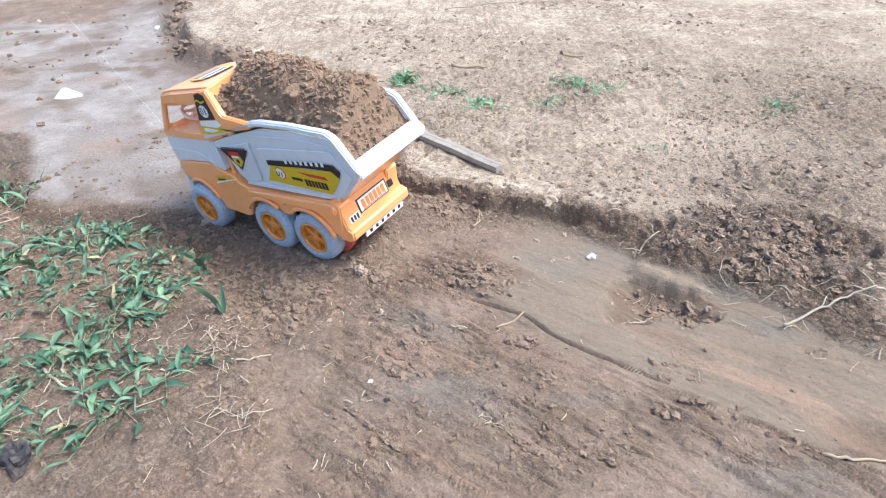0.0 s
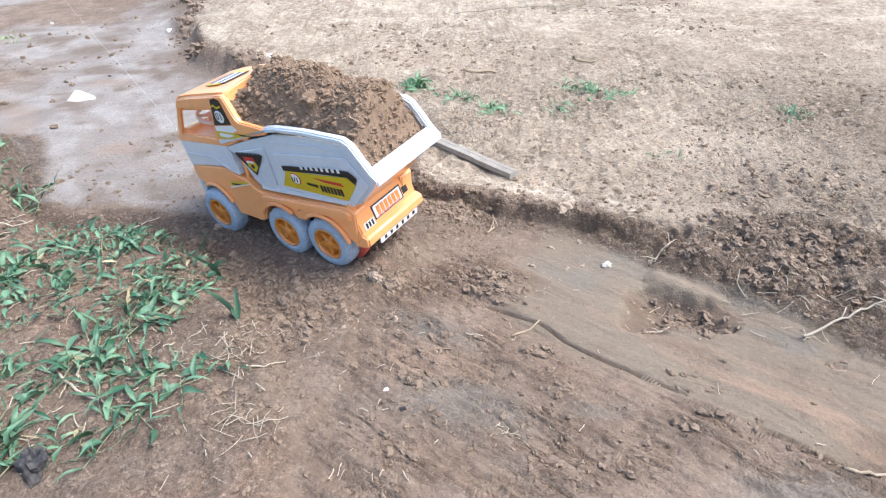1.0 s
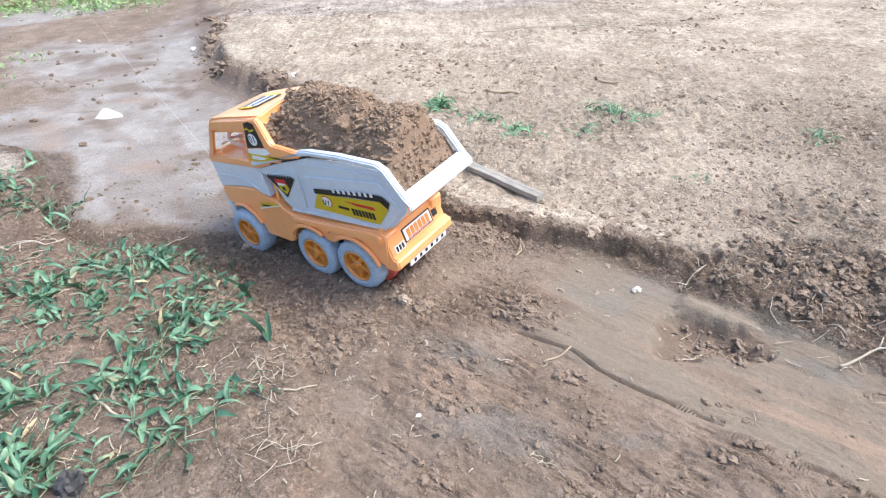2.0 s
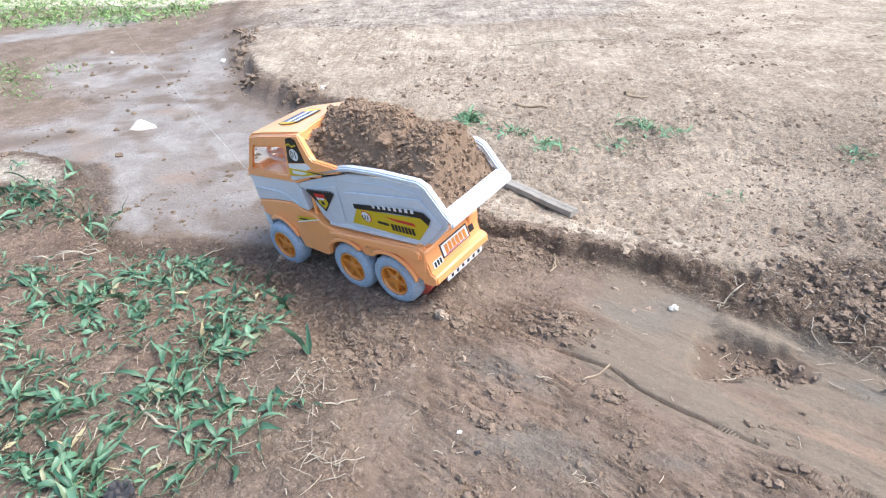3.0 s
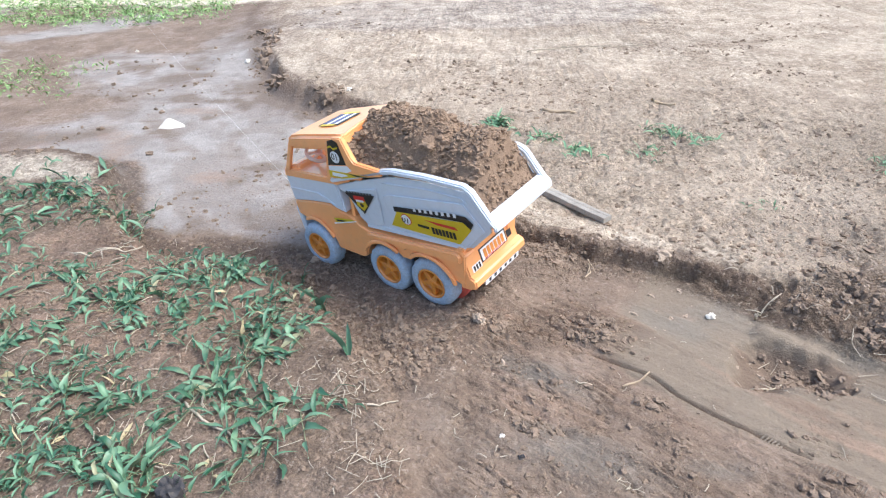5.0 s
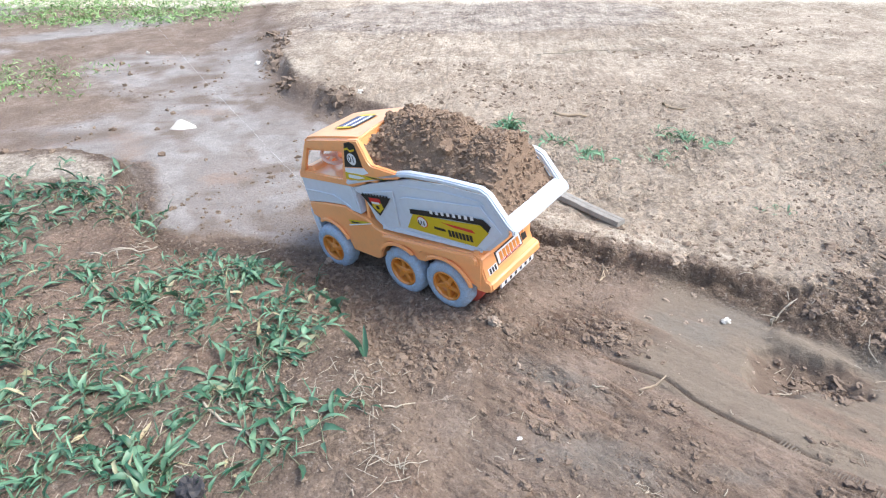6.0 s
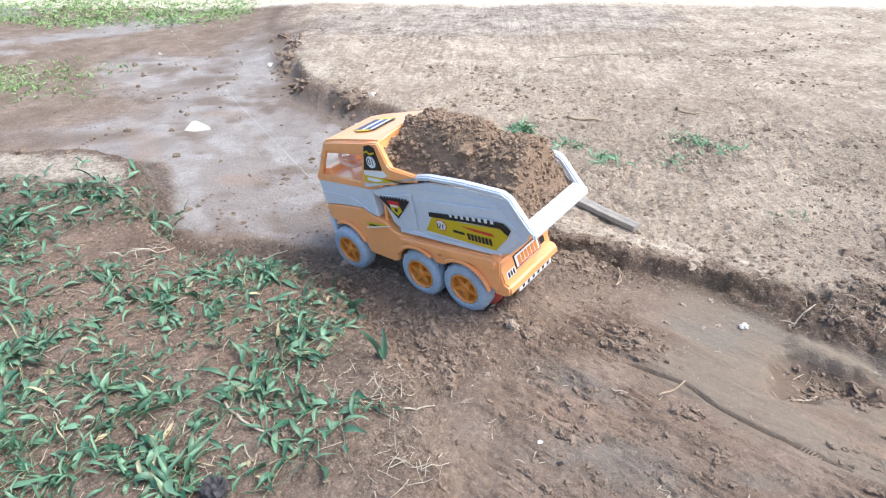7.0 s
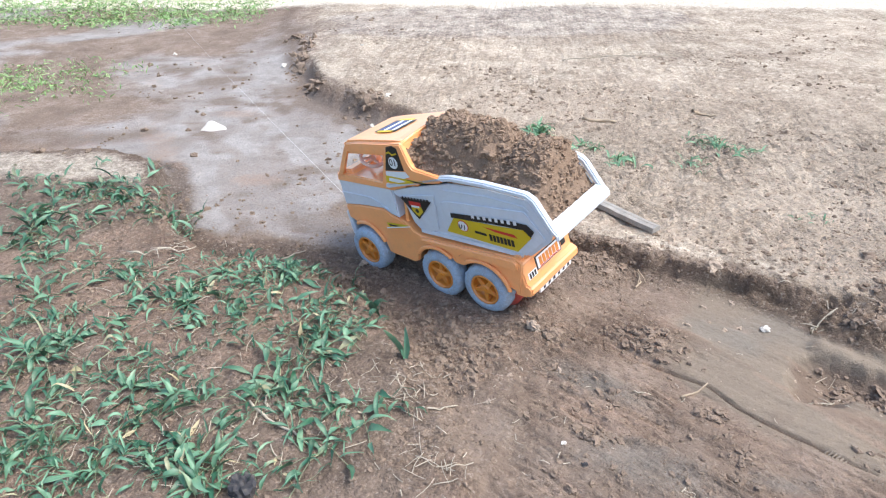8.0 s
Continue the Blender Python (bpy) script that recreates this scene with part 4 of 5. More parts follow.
    for k in range(4):
        part("badge_bar", box(0.151 + 0.008 * k, 0.1565 + 0.008 * k, -0.018, 0.018, 0.0006, 0.0009, 0), ink_white if k % 2 == 0 else ink_blue, badge)
    for s in (1, -1):
        part("badge_wing", box(0.152, 0.180, 0.0215 * s - 0.003, 0.0215 * s + 0.003, 0.0006, 0.0009, 0), ink_yellow, badge)


build_chassis()
build_cab()
build_bed()
build_tail()
build_wheels()
build_prints()


# ---- the load of soil ----
def load_top(x, y):
    """Height of the load above the truck's base, in the truck's own metres."""
    front = 0.073 * np.exp(-(np.abs((x - 0.044) / 0.085) ** 4.0) - (np.abs(y + 0.004) / 0.047) ** 2.4)
    back = 0.058 * np.exp(-(np.abs((x + 0.060) / 0.040) ** 3.0) - (np.abs(y + 0.006) / 0.045) ** 2.6)
    h = 0.160 + np.maximum(front, back) + 0.12 * np.minimum(front, back)
    h = h + 0.0080 * fbm(x, y, 0.040, 51, 3) + 0.0060 * (0.3 - np.abs(fbm(x, y, 0.022, 52, 3))) + 0.0030 * (0.3 - np.abs(fbm(x, y, 0.010, 53, 3))) + 0.0014 * fbm(x, y, 0.0036, 55, 2)
    edge = step(np.abs(y), 0.052, 0.030)
    brim = 0.172 + 0.010 * step(x, 0.030, 0.085) + 0.024 * step(x, 0.086, 0.100)
    h = brim + np.maximum(h - brim, -0.004) * edge
    tail = step(x, -0.076, -0.103)
    return h * (1 - tail) + tail * 0.1425


def build_load():
    xs, ys = np.arange(-0.1010, 0.1085, 0.0008), np.arange(-0.0505, 0.0506, 0.0008)
    gx, gy = np.meshgrid(xs, ys)
    nx, ny = len(xs), len(ys)
    z = load_top(gx, gy)
    co = np.stack([gx.ravel(), gy.ravel(), z.ravel()], 1)
    faces = [(j * nx + i, j * nx + i + 1, (j + 1) * nx + i + 1, (j + 1) * nx + i) for j in range(ny - 1) for i in range(nx - 1)]
    me = bpy.data.meshes.new("soil_load")
    me.from_pydata(co.tolist(), [], faces)
    for p in me.polygons:
        p.use_smooth = True
    me.materials.append(load_soil)
    ob = tagged(new("soil_load", me), "heap of moist crumbly brown soil in the truck bed", "soil", kind="stuff")
    ob.matrix_world = TRUCK
    rng = np.random.RandomState(61)
    n = 12000
    x, y = rng.uniform(-0.099, 0.100, n), rng.uniform(-0.049, 0.049, n)
    sizes = 0.00045 * 9.0 ** (rng.uniform(0, 1, n) ** 5.0)
    crumbs = lump_mesh("soil_load_crumbs", np.stack([x, y, load_top(x, y)], 1), sizes, load_crumb, 62, 0.2)
    tagged(crumbs, "loose crumbs on the soil heap", "soil", kind="stuff").matrix_world = TRUCK
    n = 70
    x, y = rng.uniform(-0.065, 0.040, n), rng.choice((-1, 1), n) * rng.uniform(0.0495, 0.0550, n)
    rim_z = 0.1795 - 0.04 * np.maximum(-0.02 - x, 0) - 0.03 * np.maximum(x + 0.02, 0) - 0.2 * np.maximum(x - 0.03, 0)
    rim = lump_mesh("rim_crumbs", np.stack([x, y, rim_z], 1), 0.0006 * 4.0 ** (rng.uniform(0, 1, n) ** 2.5), load_crumb, 63, 0.3)
    tagged(rim, "soil crumbs spilt on the bed's rim", "soil", kind="stuff").matrix_world = TRUCK
    for cx, cy, r in ((-0.010, 0.024, 0.0085), (0.086, 0.040, 0.0075), (0.092, 0.028, 0.0090), (0.030, 0.040, 0.0055), (-0.040, 0.034, 0.0055), (0.045, 0.012, 0.0060), (0.090, 0.006, 0.0075), (-0.062, 0.022, 0.0055), (0.066, 0.030, 0.0060), (0.018, 0.022, 0.0050), (-0.078, -0.006, 0.0050), (0.074, -0.012, 0.0065)):
        lump = lump_mesh("soil_clod", [(0, 0, 0)], [r], load_soil, int((cx + 0.2) * 9000), 0.15, CLODS)
        tagged(lump, "larger clod lying on the soil heap", "clod", group="clods on the load").matrix_world = TRUCK @ pose(cx, cy, float(load_top(np.array([cx]), np.array([cy]))[0]))


build_load()


# ---- grass ----
def blade(verts, faces, base, yaw, length, width, rise, droop, rng):
    """One folded, curved blade with a pointed tip; some are kinked."""
    n = 7
    side = Vector((-math.sin(yaw), math.cos(yaw), 0))
    ahead = Vector((math.cos(yaw), math.sin(yaw), 0))
    p, pitch = Vector(base), rise
    twist = rng.uniform(-2.3, 2.3)
    kink = rng.randint(2, 5) if rng.random() < 0.6 else 99
    start = len(verts)
    for k in range(n + 1):
        t = k / n
        w = width * (0.35 + 2.3 * t) if t < 0.28 else width * (1 - ((t - 0.28) / 0.72) ** 1.5)
        w *= rng.uniform(0.85, 1.1)
        up = Vector((0, 0, 1)) * math.cos(pitch) - ahead * math.sin(pitch)
        s = side * math.cos(twist * t) + up * math.sin(twist * t)
        fold = up * (w * 0.32)
        verts += [tuple(p - s * w * 0.5 + fold), tuple(p), tuple(p + s * w * 0.5 + fold)]
        p = p + (ahead * math.cos(pitch) + Vector((0, 0, 1)) * math.sin(pitch)) * (length / n)
        low = height(p.x, p.y) + 0.0015
        if p.z < low:
            p.z, pitch = low, max(pitch, 0.0)
        else:
            pitch -= droop / n
        if k == kink:
            pitch -= rng.uniform(0.5, 1.3)
        turn = Matrix.Rotation(rng.gauss(0, 0.14), 3, "Z")
        ahead, side = turn @ ahead, turn @ side
    for k in range(n):
        a, b = start + 3 * k, start + 3 * (k + 1)
        faces += [(a, a + 1, b + 1, b), (a + 1, a + 2, b + 2, b + 1)]


def tuft(verts, faces, x, y, rng, blades, size, spread=0.012, upright=False):
    for _ in range(blades):
        bx, by = x + rng.gauss(0, spread), y + rng.gauss(0, spread)
        broad = rng.random() < 0.55
        length = size * (rng.uniform(0.6, 1.3) if broad else rng.uniform(0.4, 1.1))
        width = size * (rng.uniform(0.12, 0.20) if broad else rng.uniform(0.04, 0.08))
        blade(verts, faces, (bx, by, height(bx, by) - 0.001), rng.uniform(0, 6.28), length, width, rng.uniform(1.0, 1.45) if upright else rng.uniform(0.1, 1.3), rng.uniform(0.2, 0.9) if upright else rng.uniform(0.2, 2.4), rng)


def runner(verts, faces, stems, stem_faces, x, y, rng, size):
    """A creeping stem with leaves set along it by turns."""
    yaw, reach = rng.uniform(0, 6.28), size * rng.uniform(0.8, 2.6)
    nodes = max(3, int(reach / (size * 0.34)))
    lift, hand, line = rng.uniform(0.1, 0.6), rng.choice((-1, 1)), []
    for k in range(nodes + 1):
        t = k / nodes
        z = height(x, y) + 0.0012 + size * 0.30 * lift * math.sin(math.pi * min(1, t * 1.15)) * (0.4 + t)
        line.append((x, y, z))
        yaw += rng.gauss(0, 0.28)
        x, y = x + math.cos(yaw) * reach / nodes, y + math.sin(yaw) * reach / nodes
        hand = -hand
        if k and rng.random() < 0.9:
            tip = 0.25 if k == nodes else 1.0
            blade(verts, faces, line[-1], yaw + tip * hand * rng.uniform(0.5, 1.3), size * rng.uniform(0.45, 1.15), size * (rng.uniform(0.13, 0.25) if rng.random() < 0.55 else rng.uniform(0.06, 0.12)), rng.uniform(0.15, 1.2), rng.uniform(0.2, 2.2), rng)
    r, start = size * 0.018, len(stems)
    for px, py, pz in line:
        stems += [(px - r, py, pz), (px, py + r, pz), (px + r, py, pz), (px, py, pz + r * 1.4)]
    for k in range(nodes):
        a, b = start + 4 * k, start + 4 * (k + 1)
        stem_faces += [(a + i, a + (i + 1) % 4, b + (i + 1) % 4, b + i) for i in range(4)]


def creeping_grass(label, stem_label, places, counts, size, seed, spread, material):
    """A mat of creeping grass: runners with leaves and a few upright blades at each root."""
    rng = random.Random(seed)
    verts, faces, stems, stem_faces = [], [], [], []
    for x, y in places:
        vigour = rng.uniform(0.65, 1.25)
        for _ in range(rng.randint(*counts)):
            runner(verts, faces, stems, stem_faces, x + rng.gauss(0, spread), y + rng.gauss(0, spread), rng, size * vigour)
        tuft(verts, faces, x, y, rng, rng.randint(9, 17), size * vigour, spread * 0.75)
    for name, words, v, f, m in (("grass", label, verts, faces, material), ("grass_stems", stem_label, stems, stem_faces, stem_green)):
        me = bpy.data.meshes.new(name)
        me.from_pydata(v, [], f)
        me.polygons.foreach_set("use_smooth", np.ones(len(f), dtype=bool))
        me.materials.append(m)
        tagged(new(name, me), words, "grass", kind="stuff")


def grass_object(name, label, places, blades, size, seed, material, kind="stuff", spread=0.012):
    rng = random.Random(seed)
    verts, faces = [], []
    for x, y in places:
        tuft(verts, faces, x, y, rng, rng.randint(*blades), size, spread)
    me = bpy.data.meshes.new(name)
    me.from_pydata(verts, [], faces)
    for p in me.polygons:
        p.use_smooth = True
    me.materials.append(material)
    return tagged(new(name, me), label, "grass", kind=kind)


PATCH = [(-0.635, 0.691), (-0.545, 0.731), (-0.465, 0.716), (-0.419, 0.718), (-0.524, 0.631), (-0.442, 0.592), (-0.402, 0.636), (-0.354, 0.582), (-0.35, 0.617), (-0.328, 0.64), (-0.291, 0.62), (-0.588, 0.592), (-0.728, 0.629), (-0.707, 0.586), (-0.666, 0.602), (-0.497, 0.537), (-0.549, 0.494), (-0.539, 0.535), (-0.471, 0.462), (-0.457, 0.421), (-0.426, 0.409), (-0.351, 0.533), (-0.366, 0.504), (-0.315, 0.552), (-0.35, 0.478), (-0.295, 0.421), (-0.293, 0.481), (-0.379, 0.4), (-0.354, 0.389), (-0.499, 0.393), (-0.398, 0.379), (-0.587, 0.441), (-0.542, 0.425), (-0.574, 0.401), (-0.438, 0.474), (-0.649, 0.512)]
PATCH_MORE = [(-0.46, 0.69), (-0.511, 0.714), (-0.631, 0.549), (-0.64, 0.536), (-0.516, 0.48), (-0.435, 0.705), (-0.405, 0.70), (-0.54, 0.66), (-0.50, 0.60), (-0.58, 0.377), (-0.527, 0.362), (-0.587, 0.416), (-0.505, 0.37), (-0.652, 0.482), (-0.70, 0.70)]
EDGE_PATCH = [(-0.858, 0.916), (-0.851, 0.938), (-0.825, 0.939), (-0.814, 0.973), (-0.767, 0.919), (-0.728, 0.904), (-0.686, 0.891), (-0.661, 0.881), (-0.855, 0.865), (-0.863, 0.826), (-0.865, 0.808), (-0.82, 0.792), (-0.792, 0.843), (-0.807, 0.759), (-0.789, 0.721), (-0.95, 0.95), (-0.98, 0.88), (-1.0, 0.80)]
creeping_grass("green creeping grass leaves on bare soil", "thin pale stems of creeping grass", PATCH + PATCH_MORE, (4, 6), 0.030, 71, 0.013, leaf)
creeping_grass("small green grass leaves along the gully edge", "thin grass stems along the gully edge", EDGE_PATCH, (3, 4), 0.031, 72, 0.020, leaf)


def single_tuft(name, label, x, y, count, size, seed, spread, upright=False):
    """A small plant of its own, leaf by leaf."""
    rg = random.Random(seed)
    plant = tagged(new(name), label, "weed")
    plant.matrix_world = pose(x, y, height(x, y))
    for _ in range(count):
        verts, faces = [], []
        tuft(verts, faces, x, y, rg, 1, size, spread, upright)
        me = bpy.data.meshes.new("leaf")
        me.from_pydata([(vx - x, vy - y, vz - height(x, y)) for vx, vy, vz in verts], [], faces)
        for p in me.polygons:
            p.use_smooth = True
        me.materials.append(leaf if upright else weed_leaf)
        new("leaf", me).parent = plant


for k, (wx, wy, size, count) in enumerate(((-0.051, 1.224, 0.050, 34), (0.037, 1.148, 0.036, 18), (0.086, 1.084, 0.042, 16), (0.215, 1.079, 0.034, 12), (0.277, 1.158, 0.038, 18), (0.326, 1.135, 0.036, 16), (0.333, 0.885, 0.022, 8), (0.592, 1.021, 0.038, 16), (0.254, 1.185, 0.034, 12))):
    single_tuft("weed", "small green weed tuft on pale dry ground", wx, wy, int(count * 2.0), size * 0.68, 80 + k, 0.017)
for k, (wx, wy, size, count) in enumerate(((-0.337, 0.735, 0.050, 4), (-0.287, 0.650, 0.055, 4), (-0.240, 0.553, 0.050, 3))):
    single_tuft("grass_sprout", "single upright grass sprout on brown soil", wx, wy, count, size, 95 + k, 0.003, True)

rng = random.Random(7)
LAWN = [(rng.uniform(-3.6, -1.15), 2.5 + rng.random() ** 1.3 * 2.2) for _ in range(2200)]
LAWN = [(x, y) for x, y in LAWN if y > 2.42 + 0.25 * max(0, x + 1.7)]
grass_object("lawn", "short green lawn strip at the far edge", LAWN, (9, 12), 0.030, 73, far_leaf, spread=0.05)
SIDE_LAWN = [(-1.52 + rng.gauss(0, 0.13), 1.72 + rng.gauss(0, 0.10)) for _ in range(130)]
grass_object("lawn", "patchy green lawn clump on bare earth", SIDE_LAWN, (5, 8), 0.024, 74, far_leaf, spread=0.03)


# ---- wood, twigs, straw and scraps ----
def build_plank():
    a, b = Vector((-0.084, 1.033)), Vector((0.097, 0.83))
    length = (b - a).length
    bm = bmesh.new()
    n, rg = 24, random.Random(3)
    rings = []
    for k in range(n + 1):
        x = length * (k / n - 0.5)
        w = 0.0085 * (0.75 + 0.25 * min(1, 6 * k / n)) + rg.uniform(-0.0006, 0.0006)
        z = 0.0065 + rg.uniform(-0.0006, 0.0006)
        rings.append([bm.verts.new((x, -w, -0.002)), bm.verts.new((x, -w * 0.96, z - 0.001)), bm.verts.new((x, -w * 0.25, z)), bm.verts.new((x, 0, z - 0.0012)), bm.verts.new((x, w * 0.25, z)), bm.verts.new((x, w * 0.96, z - 0.001)), bm.verts.new((x, w, -0.002))])
    for p, q in zip(rings, rings[1:]):
        for i in range(7):
            j = (i + 1) % 7
            bm.faces.new((p[i], p[j], q[j], q[i]))
    bm.faces.new(rings[0])
    bm.faces.new(rings[-1][::-1])
    bmesh.ops.recalc_face_normals(bm, faces=bm.faces)
    ob = tagged(part("wood_batten", bm, old_wood), "weathered grey wooden batten lying on dry ground", "wood")
    mid = (a + b) / 2
    za, zb = height(*a), height(*b)
    ob.matrix_world = pose(mid.x, mid.y, (za + zb) / 2 + 0.004, 0, math.degrees(math.atan2(za - zb, length)), math.degrees(math.atan2(b.y - a.y, b.x - a.x)))


build_plank()


def twig(name, label, points, radius, material, seed, forks=0, lift=0.002):
    """A crooked dry stem that lies along points, with side shoots."""
    rg = random.Random(seed)
    path = []
    for (ax, ay), (bx, by) in zip(points, points[1:]):
        for k in range(5):
            t = k / 5
            path.append((ax + (bx - ax) * t + rg.gauss(0, radius * 0.5), ay + (by - ay) * t + rg.gauss(0, radius * 0.5)))
    path.append(points[-1])
    pts = [(x, y, height(x, y) + radius * 0.6 + lift * rg.random()) for x, y in path]
    bm = tube(pts, [radius * (1 - 0.5 * k / len(pts)) for k in range(len(pts))], 6)
    for _ in range(forks):
        i = rg.randrange(2, len(pts) - 1)
        p, a, l = Vector(pts[i]), rg.uniform(0, 6.28), radius * rg.uniform(8, 20)
        q = p + Vector((math.cos(a) * l, math.sin(a) * l, rg.uniform(0, 0.3) * l))
        side = tube([p, (p + q) / 2 + Vector((0, 0, radius)), q], [radius * 0.6, radius * 0.5, radius * 0.3], 5)
        me = bpy.data.meshes.new("shoot")
        side.to_mesh(me)
        side.free()
        bm.from_mesh(me)
        bpy.data.meshes.remove(me)
    return tagged(part(name, bm, material, None, "", True), label, "twig")


twig("twig", "pale dry twig lying among the grass", [(-0.399, 0.482), (-0.36, 0.452), (-0.308, 0.423)], 0.0019, straw, 1)
twig("twig", "short pale dry twig beside the grass", [(-0.372, 0.495), (-0.37, 0.478), (-0.364, 0.462)], 0.0015, straw, 2)
twig("twig", "thin curved dry stem on brown soil", [(-0.207, 0.481), (-0.19, 0.482), (-0.172, 0.496)], 0.0012, straw, 3)
twig("twig", "dark dry stick at the head of a rill", [(0.062, 0.520), (0.093, 0.538)], 0.0013, twig_bark, 4)
twig("twig", "small pale stem on smooth silt", [(0.014, 0.524), (0.031, 0.522)], 0.0009, straw, 5)
twig("twig", "forked dry twig at the hollow's rim", [(0.355, 0.502), (0.401, 0.516), (0.434, 0.525), (0.48, 0.522)], 0.0015, straw, 6, 5, 0.006)
twig("twig", "dead stem standing by the footprint", [(0.238, 0.634), (0.25, 0.645), (0.268, 0.655)], 0.0014, straw, 7, 2, 0.01)
twig("twig", "dark stick lying in a wet hollow", [(0.318, 0.352), (0.345, 0.345), (0.372, 0.345)], 0.0016, twig_bark, 8)
twig("twig", "thin dry stem in the footprint hollow", [(0.20, 0.533), (0.225, 0.537), (0.25, 0.552)], 0.0011, straw, 9, 1)
twig("twig", "branched pale dead grass stem", [(-0.66, 0.742), (-0.615, 0.752), (-0.58, 0.777)], 0.0016, straw, 10, 4, 0.012)
twig("twig", "dry stem lying near the gully wall", [(-0.47, 0.80), (-0.43, 0.825)], 0.0014, straw, 11)
twig("twig", "long pale stem lying on the crust", [(0.044, 1.805), (0.20, 1.827), (0.378, 1.834)], 0.002, straw, 12)
twig("twig", "dark short stick on pale ground", [(0.044, 1.3), (0.111, 1.29)], 0.004, twig_bark, 13)
twig("twig", "dark stick on pale dry ground", [(0.282, 1.357), (0.325, 1.328)], 0.0035, twig_bark, 14)
twig("twig", "dry root hanging from the gully bank", [(0.05, 0.715), (0.06, 0.735), (0.06, 0.76)], 0.0014, twig_bark, 15, 2, 0.004)


def litter(name, label, clusters, seed, material):
    """Short dry straws strewn about."""
    rg = random.Random(seed)
    verts, faces = [], []
    for cx, cy, r, n, size in clusters:
        for _ in range(n):
            x, y, a = cx + rg.gauss(0, r), cy + rg.gauss(0, r), rg.uniform(0, 6.28)
            l, w = size * rg.uniform(0.3, 0.95), rg.uniform(0.00025, 0.0006)
            s = len(verts)
            bend = rg.uniform(-0.25, 0.25)
            for k in range(4):
                t = k / 3 - 0.5
                px, py = x + math.cos(a + bend * t) * l * t, y + math.sin(a + bend * t) * l * t
                z = height(px, py) + 0.0015 + 0.002 * rg.random()
                nx, ny = -math.sin(a) * w, math.cos(a) * w
                verts += [(px - nx, py - ny, z), (px, py, z + w), (px + nx, py + ny, z), (px, py, z - w)]
            for k in range(3):
                b = s + 4 * k
                faces += [(b + i, b + (i + 1) % 4, b + 4 + (i + 1) % 4, b + 4 + i) for i in range(4)]
            faces += [(s, s + 1, s + 2, s + 3), (s + 12, s + 13, s + 14, s + 15)]
    me = bpy.data.meshes.new(name)
    me.from_pydata(verts, [], faces)
    me.materials.append(material)
    return tagged(new(name, me), label, "straw", kind="stuff")


litter("dry_litter", "scattered pale dry straw and dead grass bits", [(-0.225, 0.497, 0.018, 26, 0.026), (-0.192, 0.412, 0.02, 24, 0.030), (-0.24, 0.54, 0.02, 14, 0.014), (0.049, 0.40, 0.008, 10, 0.012), (-0.15, 0.47, 0.08, 22, 0.012), (-0.45, 0.54, 0.11, 150, 0.026), (-0.30, 0.50, 0.05, 30, 0.020), (0.40, 0.55, 0.06, 40, 0.022), (0.10, 0.52, 0.12, 18, 0.010), (-0.10, 0.40, 0.06, 14, 0.012), (0.3, 0.62, 0.05, 14, 0.02), (-0.6, 0.72, 0.06, 22, 0.025), (-0.45, 0.39, 0.06, 24, 0.025), (0.5, 1.0, 0.25, 40, 0.014)], 91, straw)


def scrap(name, label, x, y, r, material, seed, category):
    ob = lump_mesh(name, [(0, 0, 0)], [r], material, seed, 0.3, CLODS)
    ob.matrix_world = pose(x, y, height(x, y))
    return tagged(ob, label, category)


def build_chip():
    """A broken pale shard that stands like a small tent."""
    bm = bmesh.new()
    ring = [(-0.034, -0.006, 0), (-0.004, -0.016, 0), (0.030, -0.008, 0), (0.024, 0.012, 0), (-0.018, 0.014, 0)]
    low = [bm.verts.new(p) for p in ring]
    high = [bm.verts.new((x * 0.16 - 0.006, y * 0.2, 0.021 + 0.002 * math.sin(3 * i))) for i, (x, y, _) in enumerate(ring)]
    bm.faces.new(low[::-1])
    bm.faces.new(high)
    for i in range(5):
        j = (i + 1) % 5
        bm.faces.new((low[i], low[j], high[j], high[i]))
    bmesh.ops.recalc_face_normals(bm, faces=bm.faces)
    ob = tagged(part("stone_shard", rounded(bm, 0.0008), chip_stone), "pale broken stone shard on grey washed silt", "stone")
    ob.matrix_world = pose(-0.799, 1.353, height(-0.799, 1.353) - 0.001, 0, 0, 12)


build_chip()
scrap("white_scrap", "small white scrap on brown soil", 0.190, 0.640, 0.0055, chip_white, 3, "scrap")
scrap("stone", "small pinkish stone among clods", -0.088, 0.616, 0.0085, pale_crumb, 4, "stone")
scrap("stone", "pale flat stone at the gully edge", 0.155, 0.742, 0.007, pale_crumb, 5, "stone")
scrap("pebble", "small round pebble on smooth silt", 0.265, 0.473, 0.0028, crumb_soil, 6, "pebble")
scrap("pebble", "small brown pebble on smooth silt", 0.270, 0.403, 0.0030, crumb_soil, 7, "pebble")
scrap("white_scrap", "tiny white scrap on silt", -0.066, 0.450, 0.0020, chip_white, 8, "scrap")
scrap("seed", "tiny black seed on silt", -0.049, 0.425, 0.0028, dark, 9, "seed")
scrap("dark_rag", "small dark crumpled scrap among grass", -0.350, 0.366, 0.013, dark, 10, "scrap")
scrap("stone", "pale stone by the truck track", -0.33, 0.79, 0.006, pale_crumb, 11, "stone")

rng = random.Random(17)
for k in range(26):
    px, py = rng.uniform(-1.3, -0.35), rng.uniform(1.05, 2.1)
    scrap("pebble", "small pebble on grey washed silt", px, py, rng.uniform(0.003, 0.008), chip_white if k % 5 == 0 else crumb_soil, 20 + k, "pebble")

# the thread by which the truck is drawn
nose = TRUCK @ Vector((0.272, 0.0, 0.045))
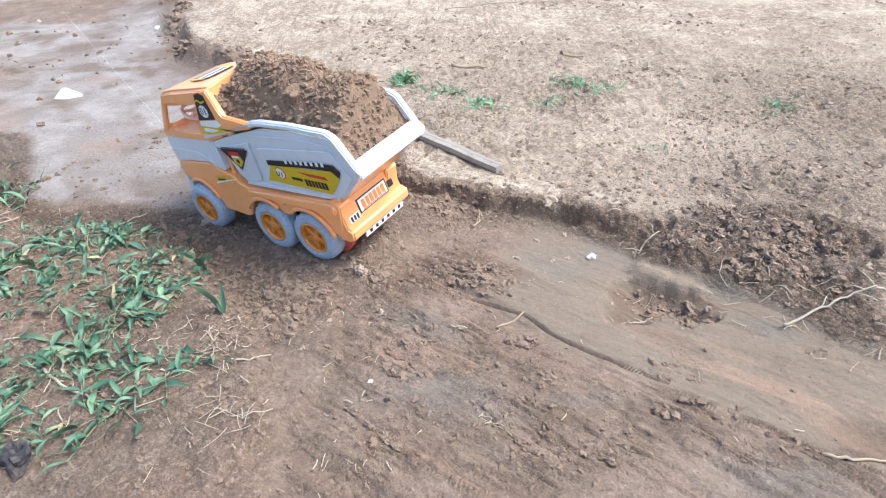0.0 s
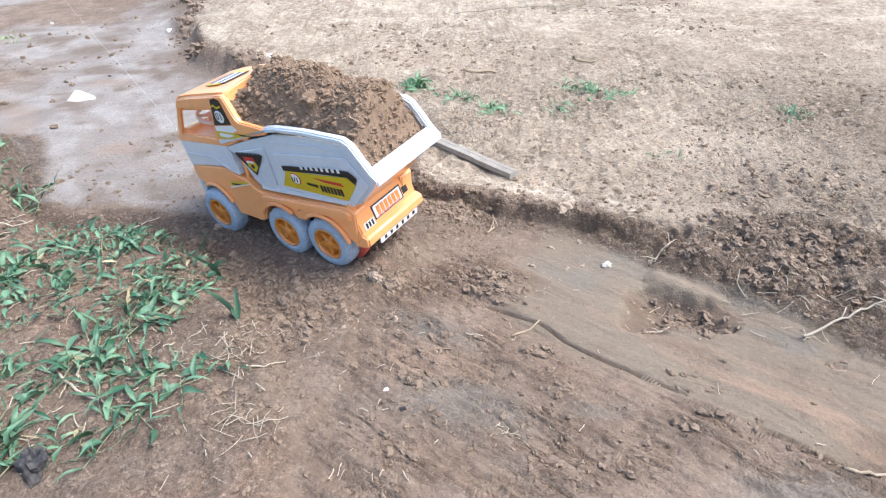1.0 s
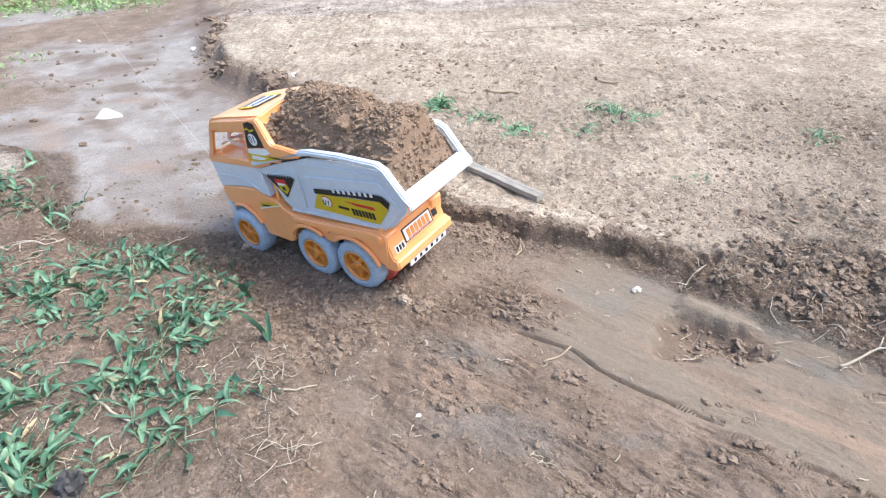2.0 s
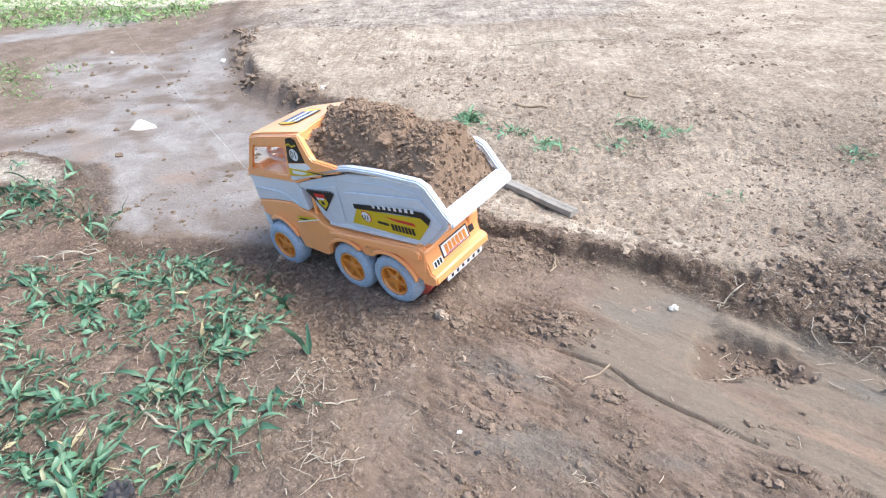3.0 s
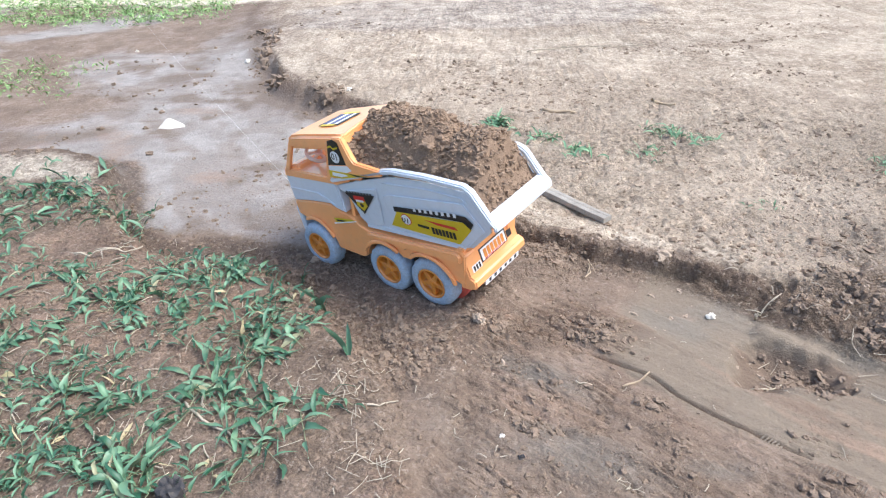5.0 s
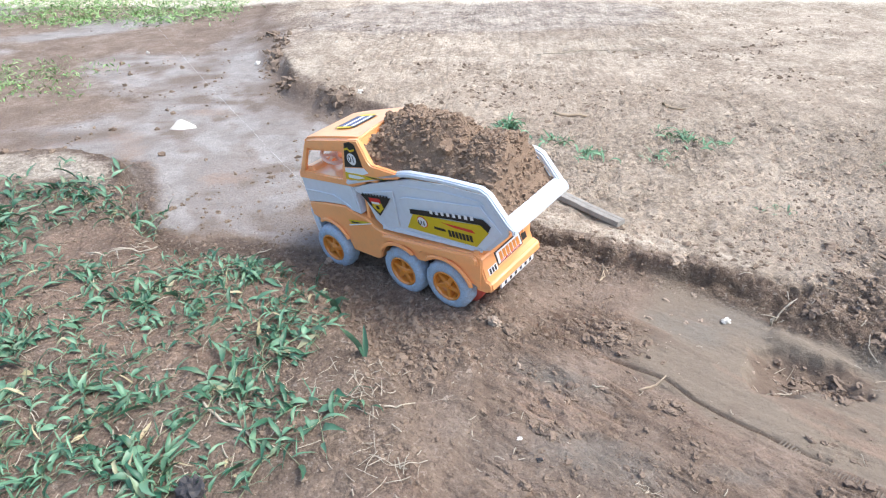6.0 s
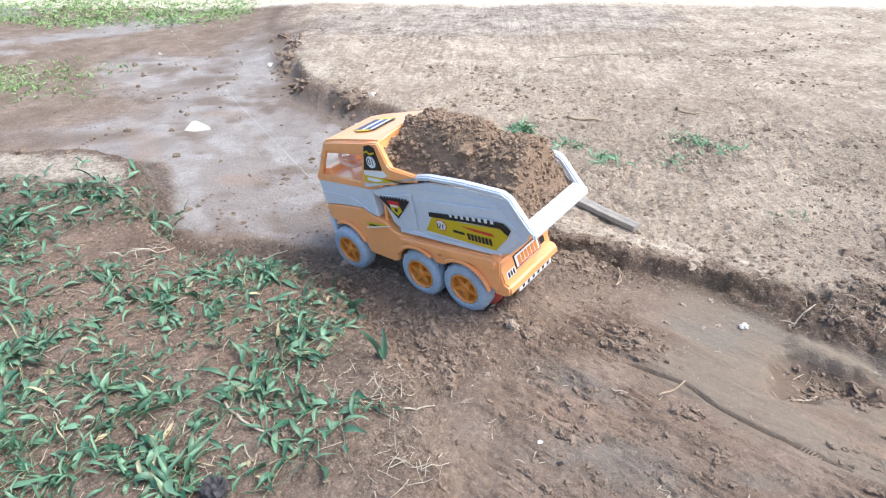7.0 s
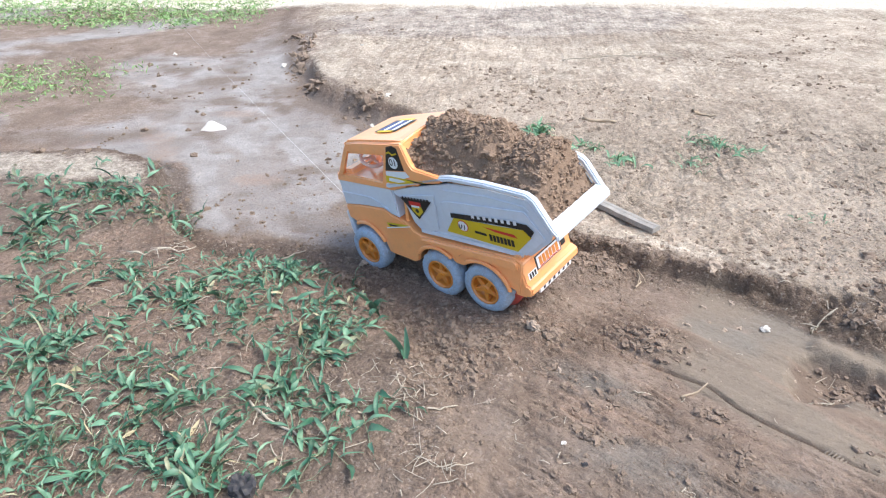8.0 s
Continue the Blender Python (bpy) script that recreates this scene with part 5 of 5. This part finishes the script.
end = Vector((-1.85, 3.05, 0.10))
line = [nose.lerp(end, k / 30) for k in range(31)]
line = [Vector((p.x, p.y, max(p.z - 0.03 * math.sin(math.pi * k / 30), height(p.x, p.y) + 0.002))) for k, p in enumerate(line)]
tagged(part("pull_thread", tube(line, 0.00014, 5), thread_white), "thin white thread tied to the truck's nose", "thread")


# ---- loose clods that lie singly ----
rng = random.Random(23)
clod_kinds = []
for k in range(6):
    ob = lump_mesh("clod", [(0, 0, 0)], [1.0], crumb_soil, 300 + k, 0.25, CLODS)
    clod_kinds.append(ob.data)
    bpy.data.objects.remove(ob)
for cx, cy, r, count in ((-0.16, 0.60, 0.07, 14), (0.05, 0.60, 0.03, 9), (-0.27, 0.66, 0.06, 8), (0.25, 0.552, 0.03, 9), (-0.02, 0.77, 0.05, 9), (0.37, 0.61, 0.06, 9), (0.09, 0.498, 0.018, 6), (-0.68, 0.96, 0.05, 7), (-0.10, 0.84, 0.06, 7), (-0.40, 0.80, 0.06, 6)):
    for _ in range(count):
        x, y = cx + rng.gauss(0, r * 0.6), cy + rng.gauss(0, r * 0.5)
        local = TRUCK_INV @ Vector((x, y, 0))
        if -0.05 < local.x < 0.25 and abs(local.y) < 0.06:
            continue
        size = rng.uniform(0.0030, 0.0060)
        clod = tagged(new("clod", rng.choice(clod_kinds)), "loose brown clod of earth on the ground", "clod", "loose clods")
        clod.matrix_world = pose(x, y, height(x, y), rng.uniform(-25, 25), rng.uniform(-25, 25), rng.uniform(0, 360)) @ Matrix.Diagonal((size, size, size * 0.8, 1))


# ---- ribbed tyre prints pressed in the silt ----
silt_ridge = surface("silt_ridges", (0.225, 0.180, 0.138), (0.275, 0.222, 0.172), 60, 0.95, 700, 0.0005, spec=0.1)


def tyre_print(label, path, spacing, across):
    verts, faces = [], []
    for (ax, ay), (bx, by) in zip(path, path[1:]):
        length = math.hypot(bx - ax, by - ay)
        ux, uy = (bx - ax) / length, (by - ay) / length
        for k in range(int(length / spacing)):
            x, y = ax + ux * spacing * k, ay + uy * spacing * k
            s = len(verts)
            for e in (-1, 1):
                for w, z in ((-0.0009, -0.0006), (0.0, 0.0008), (0.0009, -0.0006)):
                    px, py = x - uy * across * e + ux * (w + 0.0008 * e), y + ux * across * e + uy * (w + 0.0008 * e)
                    verts.append((px, py, height(px, py) + z))
            faces += [(s, s + 1, s + 4, s + 3), (s + 1, s + 2, s + 5, s + 4), (s, s + 2, s + 1), (s + 3, s + 4, s + 5)]
    me = bpy.data.meshes.new("tyre_print")
    me.from_pydata(verts, [], faces)
    me.materials.append(silt_ridge)
    tagged(new("tyre_print", me), label, "tyre print", kind="stuff")


tyre_print("fine ribbed tyre print in smooth silt", [(0.182, 0.459), (0.209, 0.432), (0.234, 0.411), (0.275, 0.385)], 0.0032, 0.0030)
tyre_print("faint ribbed tyre print near the footprint", [(0.285, 0.530), (0.315, 0.505), (0.345, 0.490)], 0.0032, 0.0026)
